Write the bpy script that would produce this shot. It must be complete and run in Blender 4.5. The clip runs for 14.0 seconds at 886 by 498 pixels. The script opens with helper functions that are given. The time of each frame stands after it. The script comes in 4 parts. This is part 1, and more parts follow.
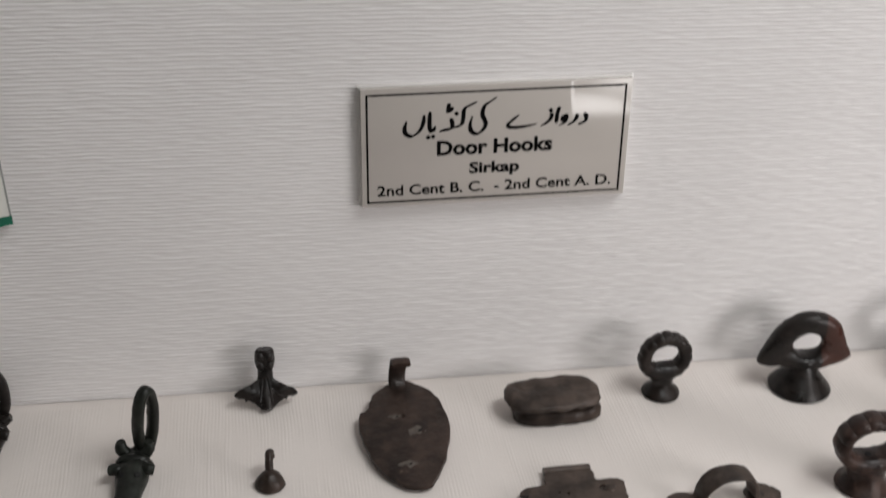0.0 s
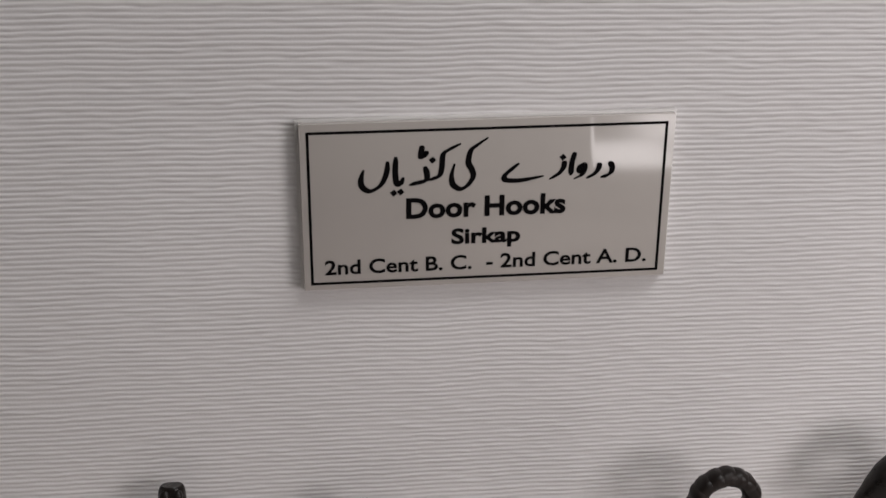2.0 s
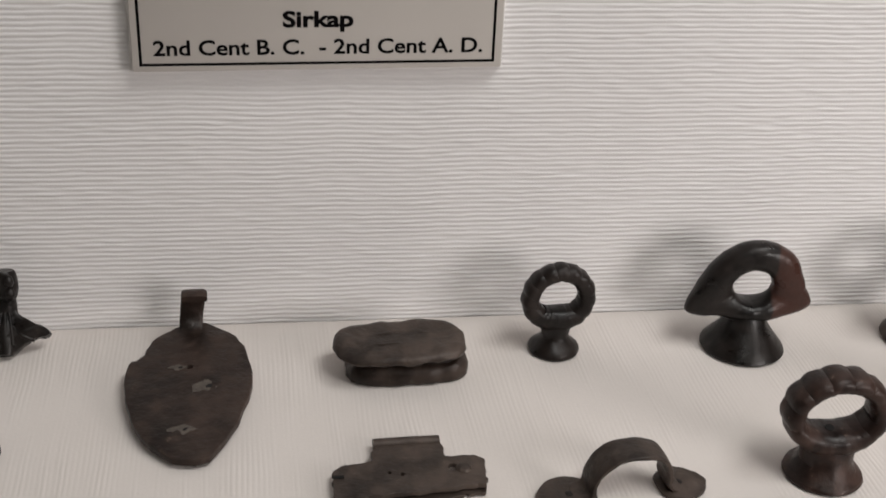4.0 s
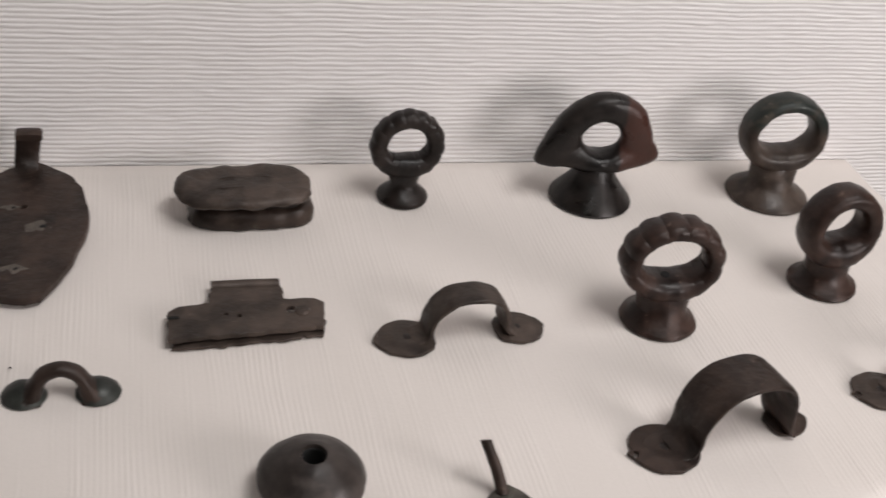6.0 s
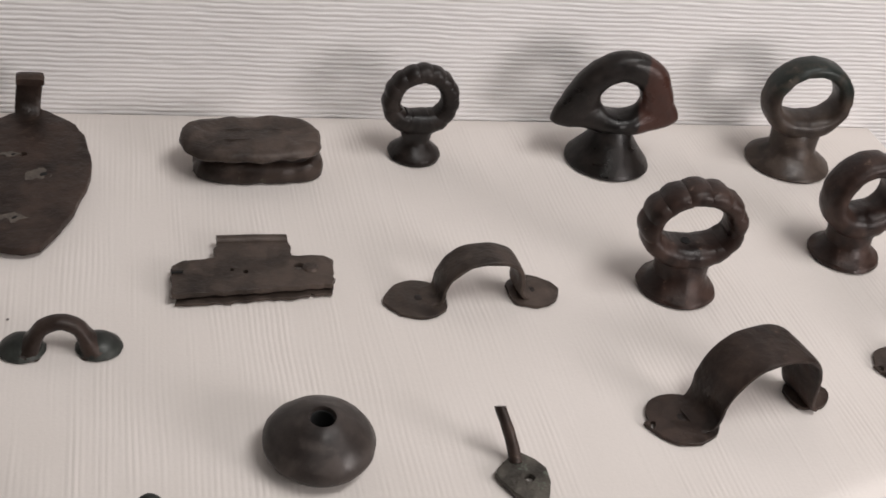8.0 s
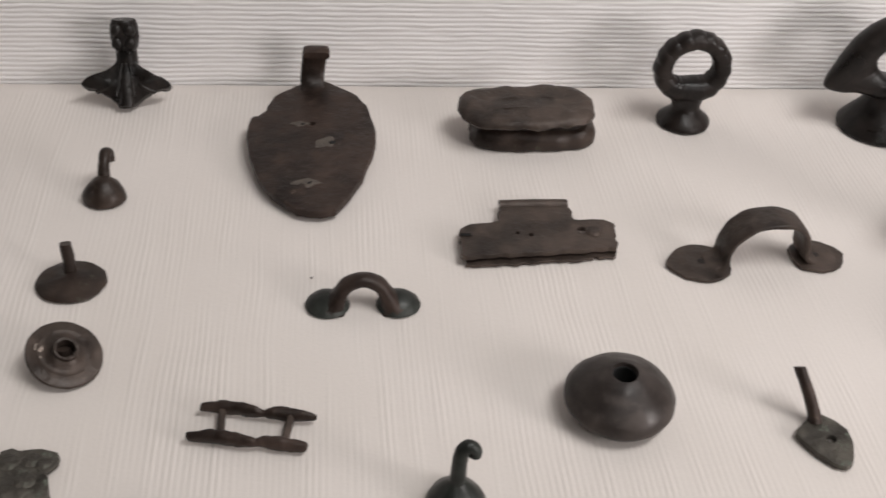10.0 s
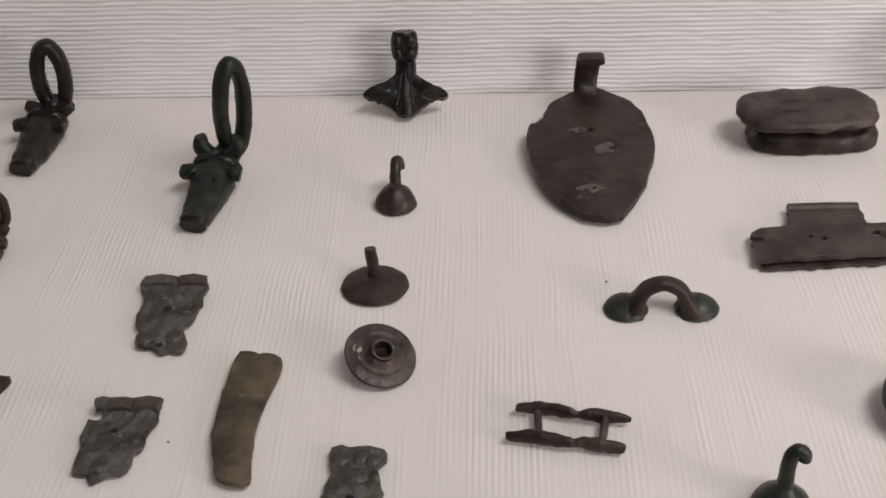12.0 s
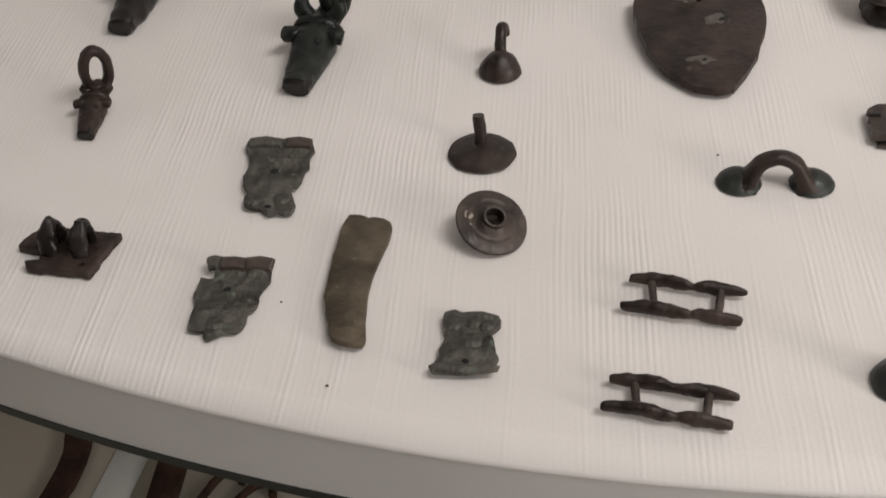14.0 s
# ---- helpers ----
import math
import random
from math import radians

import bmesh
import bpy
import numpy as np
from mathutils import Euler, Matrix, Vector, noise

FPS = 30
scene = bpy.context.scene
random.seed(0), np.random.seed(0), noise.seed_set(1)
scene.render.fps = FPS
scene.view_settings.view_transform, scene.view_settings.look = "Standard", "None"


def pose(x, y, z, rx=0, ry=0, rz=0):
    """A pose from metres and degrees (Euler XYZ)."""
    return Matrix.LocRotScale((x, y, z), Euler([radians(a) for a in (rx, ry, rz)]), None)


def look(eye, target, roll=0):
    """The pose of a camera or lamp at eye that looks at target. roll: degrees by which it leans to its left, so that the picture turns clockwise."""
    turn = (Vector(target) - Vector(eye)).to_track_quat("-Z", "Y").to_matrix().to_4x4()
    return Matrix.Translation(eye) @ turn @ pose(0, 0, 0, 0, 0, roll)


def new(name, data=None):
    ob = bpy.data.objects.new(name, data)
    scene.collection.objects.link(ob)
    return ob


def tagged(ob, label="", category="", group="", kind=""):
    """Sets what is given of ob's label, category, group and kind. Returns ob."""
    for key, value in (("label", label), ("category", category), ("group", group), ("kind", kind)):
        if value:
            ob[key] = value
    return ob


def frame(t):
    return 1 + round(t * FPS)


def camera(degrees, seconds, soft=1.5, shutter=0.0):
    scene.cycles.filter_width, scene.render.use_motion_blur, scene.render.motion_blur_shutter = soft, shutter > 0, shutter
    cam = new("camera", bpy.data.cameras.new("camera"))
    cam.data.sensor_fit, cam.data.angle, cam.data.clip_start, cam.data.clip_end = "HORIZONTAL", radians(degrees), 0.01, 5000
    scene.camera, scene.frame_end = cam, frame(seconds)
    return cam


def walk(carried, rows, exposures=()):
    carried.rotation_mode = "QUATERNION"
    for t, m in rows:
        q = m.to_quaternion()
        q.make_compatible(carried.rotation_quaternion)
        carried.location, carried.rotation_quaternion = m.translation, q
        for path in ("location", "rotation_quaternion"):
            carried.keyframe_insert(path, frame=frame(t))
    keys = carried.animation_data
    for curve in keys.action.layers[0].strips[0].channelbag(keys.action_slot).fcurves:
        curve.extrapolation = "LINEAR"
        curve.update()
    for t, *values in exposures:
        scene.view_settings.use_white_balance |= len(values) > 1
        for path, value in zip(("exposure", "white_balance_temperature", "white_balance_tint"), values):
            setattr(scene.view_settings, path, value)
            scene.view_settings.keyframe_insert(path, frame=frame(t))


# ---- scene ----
# ---- camera and walk (metres, degrees: yaw, pitch, roll) ----
cam = camera(38.4, 14.0, soft=1.6, shutter=0.3)
ROWS = [
    (0.0, -0.0646, -0.6648, 1.4646, -9.48, -28.84, 1.73),
    (0.2, -0.0211, -0.6957, 1.4464, -5.26, -24.06, 0.53),
    (0.5, -0.0388, -0.6897, 1.4507, -6.78, -21.91, 1.60),
    (0.8, -0.0172, -0.6845, 1.4489, -5.85, -23.88, 1.30),
    (1.0, -0.0226, -0.6911, 1.4224, -6.31, -22.37, 0.73),
    (1.2, -0.0100, -0.6056, 1.4081, -6.30, -23.54, 1.00),
    (1.3, 0.0027, -0.5289, 1.3687, -6.00, -23.06, 0.73),
    (1.5, -0.0049, -0.5044, 1.3528, -7.32, -22.71, 0.98),
    (2.0, -0.0080, -0.4993, 1.3545, -7.39, -22.92, 1.18),
    (2.5, -0.0076, -0.4949, 1.3570, -7.29, -23.74, 1.20),
    (3.0, -0.0028, -0.5026, 1.3466, -8.94, -23.99, 2.08),
    (3.5, 0.0193, -0.5129, 1.3334, -10.53, -26.75, 3.10),
    (3.7, 0.0333, -0.5210, 1.3196, -10.05, -26.94, 3.25),
    (5.8, 0.0556, -0.5302, 1.2977, -14.43, -32.47, 6.11),
    (6.0, 0.0604, -0.5288, 1.2985, -16.38, -32.41, 7.47),
    (6.5, 0.0669, -0.5235, 1.2931, -19.83, -32.41, 9.59),
    (7.0, 0.0672, -0.5189, 1.2912, -19.53, -32.46, 9.54),
    (7.2, 0.0659, -0.5149, 1.2886, -19.09, -32.82, 9.49),
    (9.3, 0.0402, -0.5183, 1.2864, -11.72, -35.09, 6.24),
    (9.5, 0.0370, -0.5195, 1.2850, -10.52, -35.27, 5.25),
    (10.0, 0.0207, -0.5219, 1.2811, -6.70, -35.49, 3.59),
    (10.5, 0.0044, -0.5226, 1.2832, -3.16, -35.29, 1.83),
    (11.0, -0.0078, -0.5202, 1.2822, -0.77, -34.72, 0.14),
    (11.5, -0.0166, -0.5257, 1.2827, 0.71, -34.57, -0.68),
    (12.0, -0.0240, -0.5260, 1.2829, 2.87, -35.25, -2.11),
    (12.5, -0.0312, -0.5241, 1.2842, 3.70, -35.75, -2.27),
    (13.0, -0.0411, -0.5250, 1.2853, 5.63, -35.66, -3.01),
    (13.5, -0.0452, -0.5228, 1.2810, 5.23, -38.26, -1.96),
    (14.0, -0.0465, -0.5266, 1.2765, 5.74, -40.45, -2.39),
]
walk(cam, [(t, pose(x, y, z, 0, 0, yaw) @ pose(0, 0, 0, 90 + pitch, 0, 0) @ pose(0, 0, 0, 0, 0, roll)) for t, x, y, z, yaw, pitch, roll in ROWS],
     exposures=[(0.0, -0.24, 6350, 6), (0.5, -0.43, 6350, 6), (1.0, -0.63, 6350, 7), (2.5, -0.54, 6400, 10), (3.0, -0.48, 6450, 10), (3.5, -0.37, 6500, 6), (5.8, -0.17, 6500, 9), (7.2, -0.23, 6500, 9), (9.3, -0.06, 6500, 8), (12.0, -0.04, 6500, 8), (14.0, 0.04, 6500, 7)])

# ---- light ----
CM = 0.01          # everything below is in centimetres from the shelf's back edge
SHELF = 1.0        # height of the shelf's top over the floor
world = bpy.data.worlds.new("gallery_dark")
scene.world = world
world.use_nodes = True
world.node_tree.nodes["Background"].inputs[0].default_value = (0.9, 0.92, 1.0, 1)
world.node_tree.nodes["Background"].inputs[1].default_value = 0.05


def area_lamp(name, eye, target, watts, sx, sy, colour):
    data = bpy.data.lights.new(name, "AREA")
    data.shape, data.size, data.size_y = "RECTANGLE", sx * CM, sy * CM
    data.energy, data.color = watts, colour
    ob = new(name, data)
    e = [eye[0] * CM, eye[1] * CM, SHELF + eye[2] * CM]
    g = [target[0] * CM, target[1] * CM, SHELF + target[2] * CM]
    ob.matrix_world = look(e, g)
    return ob


area_lamp("lamp_right", (72, -68, 26), (20, 0, 12), 3.9, 30, 30, (1.0, 0.925, 0.915))
area_lamp("lamp_left", (-66, -22, 24), (-10, -16, 0), 0.18, 12, 12, (1.0, 0.92, 0.91))
# Unseen broad light, added for soft general light from above right.
area_lamp("fill_overhead", (66, -58, 140), (25, -8, 0), 14.6, 100, 40, (1.0, 0.965, 0.955))
# Unseen front fill, added to brighten the shelf's front face.
area_lamp("fill_front", (0, -190, 158), (0, -120, -60), 5.0, 120, 60, (1.0, 0.97, 0.93))


# ---- materials ----
def nodes_of(name):
    m = bpy.data.materials.new(name)
    m.use_nodes = True
    nt = m.node_tree
    return m, nt, nt.nodes["Principled BSDF"]


def add_noise(nt, scale, detail=4.0, rough=0.6, coord="Object"):
    tc = nt.nodes.new("ShaderNodeTexCoord")
    n = nt.nodes.new("ShaderNodeTexNoise")
    n.inputs["Scale"].default_value, n.inputs["Detail"].default_value, n.inputs["Roughness"].default_value = scale, detail, rough
    nt.links.new(tc.outputs[coord], n.inputs["Vector"])
    return n


def add_ramp(nt, source, stops):
    r = nt.nodes.new("ShaderNodeValToRGB")
    while len(r.color_ramp.elements) < len(stops):
        r.color_ramp.elements.new(0.5)
    for e, (p, c) in zip(r.color_ramp.elements, stops):
        e.position, e.color = p, (*c, 1)
    nt.links.new(source, r.inputs["Fac"])
    return r


def add_mix(nt, fac, a, b):
    m = nt.nodes.new("ShaderNodeMix")
    m.data_type = "RGBA"
    nt.links.new(fac, m.inputs[0])
    nt.links.new(a, m.inputs[6])
    nt.links.new(b, m.inputs[7])
    return m.outputs[2]


def add_bump(nt, bsdf, height, strength, distance):
    b = nt.nodes.new("ShaderNodeBump")
    b.inputs["Strength"].default_value, b.inputs["Distance"].default_value = strength, distance
    nt.links.new(height, b.inputs["Height"])
    nt.links.new(b.outputs[0], bsdf.inputs["Normal"])


def patina(name, dark, light, spot, rough=0.5, metal=0.2, spots=0.62, pits=0.45, patch=None):
    """Old bronze or iron: blotches of two tones, clouds of earth, spots of corrosion, fine pitting, rubbed edges.
    patch: axis, start and end along it (metres in the part) and colour of a corroded area."""
    m, nt, b = nodes_of(name)
    if "green" not in name and "olive" not in name:
        dark, light, spot = (tuple(c * k for c, k in zip(tone, (1.05, 0.95, 0.91))) for tone in (dark, light, spot))
    blotch = add_noise(nt, 60, 5, 0.6)
    base = add_ramp(nt, blotch.outputs["Fac"], [(0.32, tuple(0.45 * c for c in dark)), (0.72, tuple(0.9 * c for c in light))]).outputs[0]

    def colour(c):
        n = nt.nodes.new("ShaderNodeRGB")
        n.outputs[0].default_value = (*c, 1)
        return n.outputs[0]

    if patch:
        axis, start, end, tint = patch
        tc, sep = nt.nodes.new("ShaderNodeTexCoord"), nt.nodes.new("ShaderNodeSeparateXYZ")
        nt.links.new(tc.outputs["Object"], sep.inputs[0])
        wave = nt.nodes.new("ShaderNodeMath")
        wave.operation = "MULTIPLY_ADD"
        wave.inputs[1].default_value = 0.006
        nt.links.new(blotch.outputs["Fac"], wave.inputs[0])
        nt.links.new(sep.outputs[axis], wave.inputs[2])
        span = nt.nodes.new("ShaderNodeMapRange")
        span.inputs["From Min"].default_value, span.inputs["From Max"].default_value = start + 0.003, end + 0.003
        nt.links.new(wave.outputs[0], span.inputs["Value"])
        base = add_mix(nt, span.outputs[0], base, colour(tint))
    cloud = add_noise(nt, 120, 3, 0.55)
    cloud.inputs["Distortion"].default_value = 0.6
    earth = add_ramp(nt, cloud.outputs["Fac"], [(0.52, (0, 0, 0)), (0.74, (0.4, 0.4, 0.4))])
    base = add_mix(nt, earth.outputs[0], base, colour(tuple(1.35 * c for c in light)))
    fine = add_noise(nt, 240, 5, 0.7)
    speck = add_ramp(nt, fine.outputs["Fac"], [(spots, (0, 0, 0)), (spots + 0.1, (1, 1, 1))])
    base = add_mix(nt, speck.outputs[0], base, colour(spot))
    geo = nt.nodes.new("ShaderNodeNewGeometry")
    edge = add_ramp(nt, geo.outputs["Pointiness"], [(0.57, (0, 0, 0)), (0.68, (0.4, 0.4, 0.4))])
    base = add_mix(nt, edge.outputs[0], base, colour(tuple(2.2 * c for c in light)))
    nt.links.new(base, b.inputs["Base Color"])
    b.inputs["Metallic"].default_value = metal
    gloss = add_ramp(nt, cloud.outputs["Fac"], [(0.3, (rough - 0.1,) * 3), (0.75, (rough + 0.2,) * 3)])
    nt.links.new(gloss.outputs[0], b.inputs["Roughness"])
    b.inputs["Specular IOR Level"].default_value = 0.32
    dents = add_noise(nt, 170, 3, 0.6)
    both = nt.nodes.new("ShaderNodeMath")
    both.operation = "MULTIPLY_ADD"
    both.inputs[1].default_value = 0.3
    nt.links.new(fine.outputs["Fac"], both.inputs[0])
    nt.links.new(dents.outputs["Fac"], both.inputs[2])
    add_bump(nt, b, both.outputs[0], pits, 0.0018)
    return m


def plain(name, colour, rough=0.6, vary=0.12, scale=40, metal=0.0, bump=0.15):
    m, nt, b = nodes_of(name)
    n = add_noise(nt, scale, 4)
    lo = tuple(c * (1 - vary) for c in colour)
    hi = tuple(min(1, c * (1 + vary)) for c in colour)
    r = add_ramp(nt, n.outputs["Fac"], [(0.3, lo), (0.7, hi)])
    nt.links.new(r.outputs[0], b.inputs["Base Color"])
    b.inputs["Roughness"].default_value, b.inputs["Metallic"].default_value = rough, metal
    f = add_noise(nt, scale * 12, 3)
    add_bump(nt, b, f.outputs["Fac"], bump, 0.0004)
    return m


def cloth(name, colour, stain):
    """Woven ribbed furnishing cloth with faint stains and thread grain."""
    m, nt, b = nodes_of(name)
    big = add_noise(nt, 6, 3)
    base = add_ramp(nt, big.outputs["Fac"], [(0.3, stain), (0.6, colour)])
    thread = add_noise(nt, 900, 2)
    grey = add_ramp(nt, thread.outputs["Fac"], [(0.3, tuple(c * 0.9 for c in colour)), (0.7, colour)])
    mix = nt.nodes.new("ShaderNodeMix")
    mix.data_type, mix.blend_type = "RGBA", "MULTIPLY"
    mix.inputs[0].default_value = 0.25
    nt.links.new(base.outputs[0], mix.inputs[6])
    nt.links.new(grey.outputs[0], mix.inputs[7])
    nt.links.new(mix.outputs[2], b.inputs["Base Color"])
    b.inputs["Roughness"].default_value = 0.9
    b.inputs["Specular IOR Level"].default_value = 0.2
    add_bump(nt, b, thread.outputs["Fac"], 0.2, 0.0003)
    return m


M_WALL = cloth("wall_cloth", (0.85, 0.83, 0.825), (0.80, 0.78, 0.775))
M_CLOTH = cloth("shelf_cloth", (0.785, 0.74, 0.71), (0.735, 0.69, 0.655))
M_LOWER = cloth("lower_cloth", (0.55, 0.50, 0.42), (0.48, 0.44, 0.37))
M_BROWN = patina("brown_bronze", (0.024, 0.017, 0.014), (0.060, 0.044, 0.037), (0.13, 0.10, 0.08), 0.40, 0.2, 0.66, 0.35)
M_BLACK = patina("black_bronze", (0.007, 0.0062, 0.006), (0.022, 0.019, 0.0175), (0.045, 0.036, 0.030), 0.32, 0.1, 0.66, 0.18)
M_DARK = patina("dark_brown_bronze", (0.007, 0.0054, 0.005), (0.022, 0.0165, 0.014), (0.045, 0.036, 0.03), 0.36, 0.0, 0.66, 0.2)
M_RED = patina("red_bronze", (0.017, 0.010, 0.0085), (0.060, 0.038, 0.031), (0.14, 0.10, 0.08), 0.38, 0.15, 0.64, 0.2)
M_BUN = patina("smooth_brown_bronze", (0.040, 0.036, 0.035), (0.072, 0.064, 0.060), (0.06, 0.075, 0.065), 0.38, 0.15, 0.68, 0.08)
M_DARKGREEN = patina("dark_green_bronze", (0.008, 0.0085, 0.007), (0.023, 0.0265, 0.0215), (0.045, 0.055, 0.042), 0.36, 0.15, 0.64, 0.25)
M_VERDIGRIS = patina("grey_green_bronze", (0.022, 0.0245, 0.022), (0.050, 0.054, 0.048), (0.085, 0.10, 0.088), 0.38, 0.15, 0.66, 0.15)
M_UMBER = patina("umber_bronze", (0.019, 0.0135, 0.011), (0.056, 0.0425, 0.035), (0.06, 0.062, 0.048), 0.38, 0.15, 0.6, 0.12)
M_HELMET = patina("black_and_red_bronze", (0.007, 0.0062, 0.006), (0.022, 0.019, 0.0175), (0.045, 0.036, 0.030), 0.32, 0.1, 0.66, 0.18, ("X", 0.0085, 0.0098, (0.058, 0.026, 0.020)))
M_TWOTONE = patina("brown_and_green_bronze", (0.040, 0.027, 0.021), (0.090, 0.066, 0.053), (0.11, 0.09, 0.07), 0.4, 0.1, 0.62, 0.12, ("Z", 0.036, 0.043, (0.016, 0.021, 0.018)))
M_GREY = patina("grey_bronze", (0.044, 0.036, 0.031), (0.090, 0.074, 0.064), (0.14, 0.115, 0.095), 0.42, 0.2, 0.66, 0.35)
M_SHEET = patina("green_sheet_bronze", (0.056, 0.049, 0.041), (0.122, 0.110, 0.093), (0.115, 0.13, 0.105), 0.6, 0.1, 0.58, 0.9)
M_OLIVE = patina("olive_bronze", (0.075, 0.056, 0.037), (0.135, 0.105, 0.07), (0.17, 0.14, 0.10), 0.55, 0.15)
M_PALE = patina("pale_lead", (0.30, 0.28, 0.25), (0.42, 0.39, 0.35), (0.20, 0.18, 0.16), 0.7, 0.0)
M_SCAR = plain("rubbed_bronze", (0.085, 0.07, 0.058), 0.6, 0.35, 300, 0.0, 0.4)
# Near-black tone that stands in for shade inside holes and hollows.
M_HOLE_SHADE = plain("hole_shade", (0.006, 0.006, 0.006), 0.9, 0.1)
M_CARD = plain("label_card", (0.53, 0.49, 0.455), 0.2, 0.03, 20, 0.0, 0.03)


def laminate_with_glare(m):
    """Clear film over the card; at one upper corner its normal leans up and sideways to place a lamp glare."""
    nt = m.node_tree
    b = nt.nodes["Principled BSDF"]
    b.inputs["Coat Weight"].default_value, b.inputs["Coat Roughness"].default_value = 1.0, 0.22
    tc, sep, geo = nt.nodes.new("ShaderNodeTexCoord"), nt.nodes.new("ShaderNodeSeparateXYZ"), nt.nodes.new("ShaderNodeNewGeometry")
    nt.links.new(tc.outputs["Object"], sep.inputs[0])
    glare_masks = []
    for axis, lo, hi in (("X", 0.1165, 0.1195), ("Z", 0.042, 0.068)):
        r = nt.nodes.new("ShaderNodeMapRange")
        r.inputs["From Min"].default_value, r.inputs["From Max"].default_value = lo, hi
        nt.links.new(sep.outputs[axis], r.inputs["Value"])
        glare_masks.append(r.outputs[0])
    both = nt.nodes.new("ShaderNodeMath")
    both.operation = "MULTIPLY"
    nt.links.new(glare_masks[0], both.inputs[0])
    nt.links.new(glare_masks[1], both.inputs[1])
    # Lean worked out between camera and lamp_right, so a glare patch shows here.
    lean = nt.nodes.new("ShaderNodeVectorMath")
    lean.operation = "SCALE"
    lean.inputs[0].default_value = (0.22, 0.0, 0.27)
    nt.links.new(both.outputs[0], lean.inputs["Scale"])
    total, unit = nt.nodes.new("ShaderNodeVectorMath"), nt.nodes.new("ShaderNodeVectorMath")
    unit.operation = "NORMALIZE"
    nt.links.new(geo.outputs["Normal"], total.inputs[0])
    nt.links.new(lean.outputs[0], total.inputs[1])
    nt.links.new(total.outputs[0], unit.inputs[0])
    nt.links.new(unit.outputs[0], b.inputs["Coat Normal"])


laminate_with_glare(M_CARD)
M_RIM = plain("card_edge", (0.72, 0.70, 0.68), 0.4, 0.05)
M_INK = plain("black_ink", (0.003, 0.0025, 0.003), 0.85, 0.1)
M_INK.node_tree.nodes["Principled BSDF"].inputs["Specular IOR Level"].default_value = 0.08
M_GREENINK = plain("green_ink", (0.010, 0.125, 0.075), 0.4, 0.1)
M_POSTER = plain("poster_paper", (0.68, 0.68, 0.64), 0.5, 0.04)
M_EDGE = plain("grey_paper_edge", (0.30, 0.31, 0.30), 0.6, 0.1)
M_BOARD = plain("grey_board_paint", (0.78, 0.74, 0.71), 0.35, 0.06, 15)
M_EDGING = plain("black_edging", (0.008, 0.012, 0.010), 0.35, 0.1)
M_WOOD = plain("brown_case_wood", (0.11, 0.085, 0.06), 0.5, 0.25, 18)
M_PAINT = plain("gallery_paint", (0.5, 0.48, 0.45), 0.8, 0.05, 3)
M_FLOOR = plain("gallery_floor", (0.20, 0.17, 0.15), 0.35, 0.2, 5)
M_RUST = patina("rusty_iron", (0.035, 0.018, 0.012), (0.075, 0.040, 0.028), (0.11, 0.06, 0.04), 0.7, 0.1)


# ---- mesh helpers ----
def to_mesh(name, bm, material, angle=40):
    bmesh.ops.recalc_face_normals(bm, faces=bm.faces)
    me = bpy.data.meshes.new(name)
    bmesh.ops.scale(bm, vec=(CM, CM, CM), verts=bm.verts)
    bm.to_mesh(me)
    bm.free()
    me.materials.append(material)
    for p in me.polygons:
        p.use_smooth = True
    me.set_sharp_from_angle(angle=radians(angle))
    return me


def part(name, bm, material, parent, label="", m=None, angle=40):
    ob = new(name, to_mesh(name, bm, material, angle))
    ob.parent = parent
    if m is not None:
        ob.matrix_basis = m
    return tagged(ob, label)


def solid(name, bm, material, label, category, kind="structure", angle=40):
    ob = new(name, to_mesh(name, bm, material, angle))
    ob.matrix_basis = pose(0, 0, SHELF)
    return tagged(ob, label, category, kind=kind)


def thing(name, x, y, rz, label, category, group="", z=0.0):
    ob = new(name)
    ob.empty_display_size = 0.01
    ob.matrix_basis = pose(x * CM, y * CM, SHELF + z * CM, 0, 0, rz)
    return tagged(ob, label, category, group)


def at(x, y, z, rx=0, ry=0, rz=0):
    return pose(x * CM, y * CM, z * CM, rx, ry, rz)


def box(x0, y0, z0, x1, y1, z1, bevel=0.0):
    bm = bmesh.new()
    bmesh.ops.create_cube(bm, size=1)
    for v in bm.verts:
        v.co = Vector(((x0 + x1) / 2 + v.co.x * (x1 - x0), (y0 + y1) / 2 + v.co.y * (y1 - y0), (z0 + z1) / 2 + v.co.z * (z1 - z0)))
    if bevel:
        bmesh.ops.bevel(bm, geom=list(bm.edges), offset=bevel, segments=2, affect="EDGES", profile=0.5)
    return bm


def curve_through(points, n, closed=False):
    """Catmull-Rom points, n to a span."""
    p = [Vector(q) for q in points]
    k = len(p)
    out = []
    for i in range(k if closed else k - 1):
        a, b, c, d = (p[(i + j) % k] if closed else p[min(max(i + j, 0), k - 1)] for j in (-1, 0, 1, 2))
        for s in range(n):
            t = s / n
            out.append(0.5 * ((2 * b) + (c - a) * t + (2 * a - 5 * b + 4 * c - d) * t * t + (3 * b - a - 3 * c + d) * t ** 3))
    if not closed:
        out.append(p[-1])
    return out


def rough(bm, amount, size, seed=0.0, keep_floor=True):
    """Uneven, worn surface."""
    bm.normal_update()
    for v in bm.verts:
        q = v.co / size + Vector((seed, seed * 1.7, -seed))
        d = noise.noise(q) + 0.5 * noise.noise(q * 2.7)
        floor_z = v.co.z
        v.co += v.normal * d * amount
        if keep_floor and floor_z < 0.02:
            v.co.z = max(v.co.z, 0.0)
    return bm


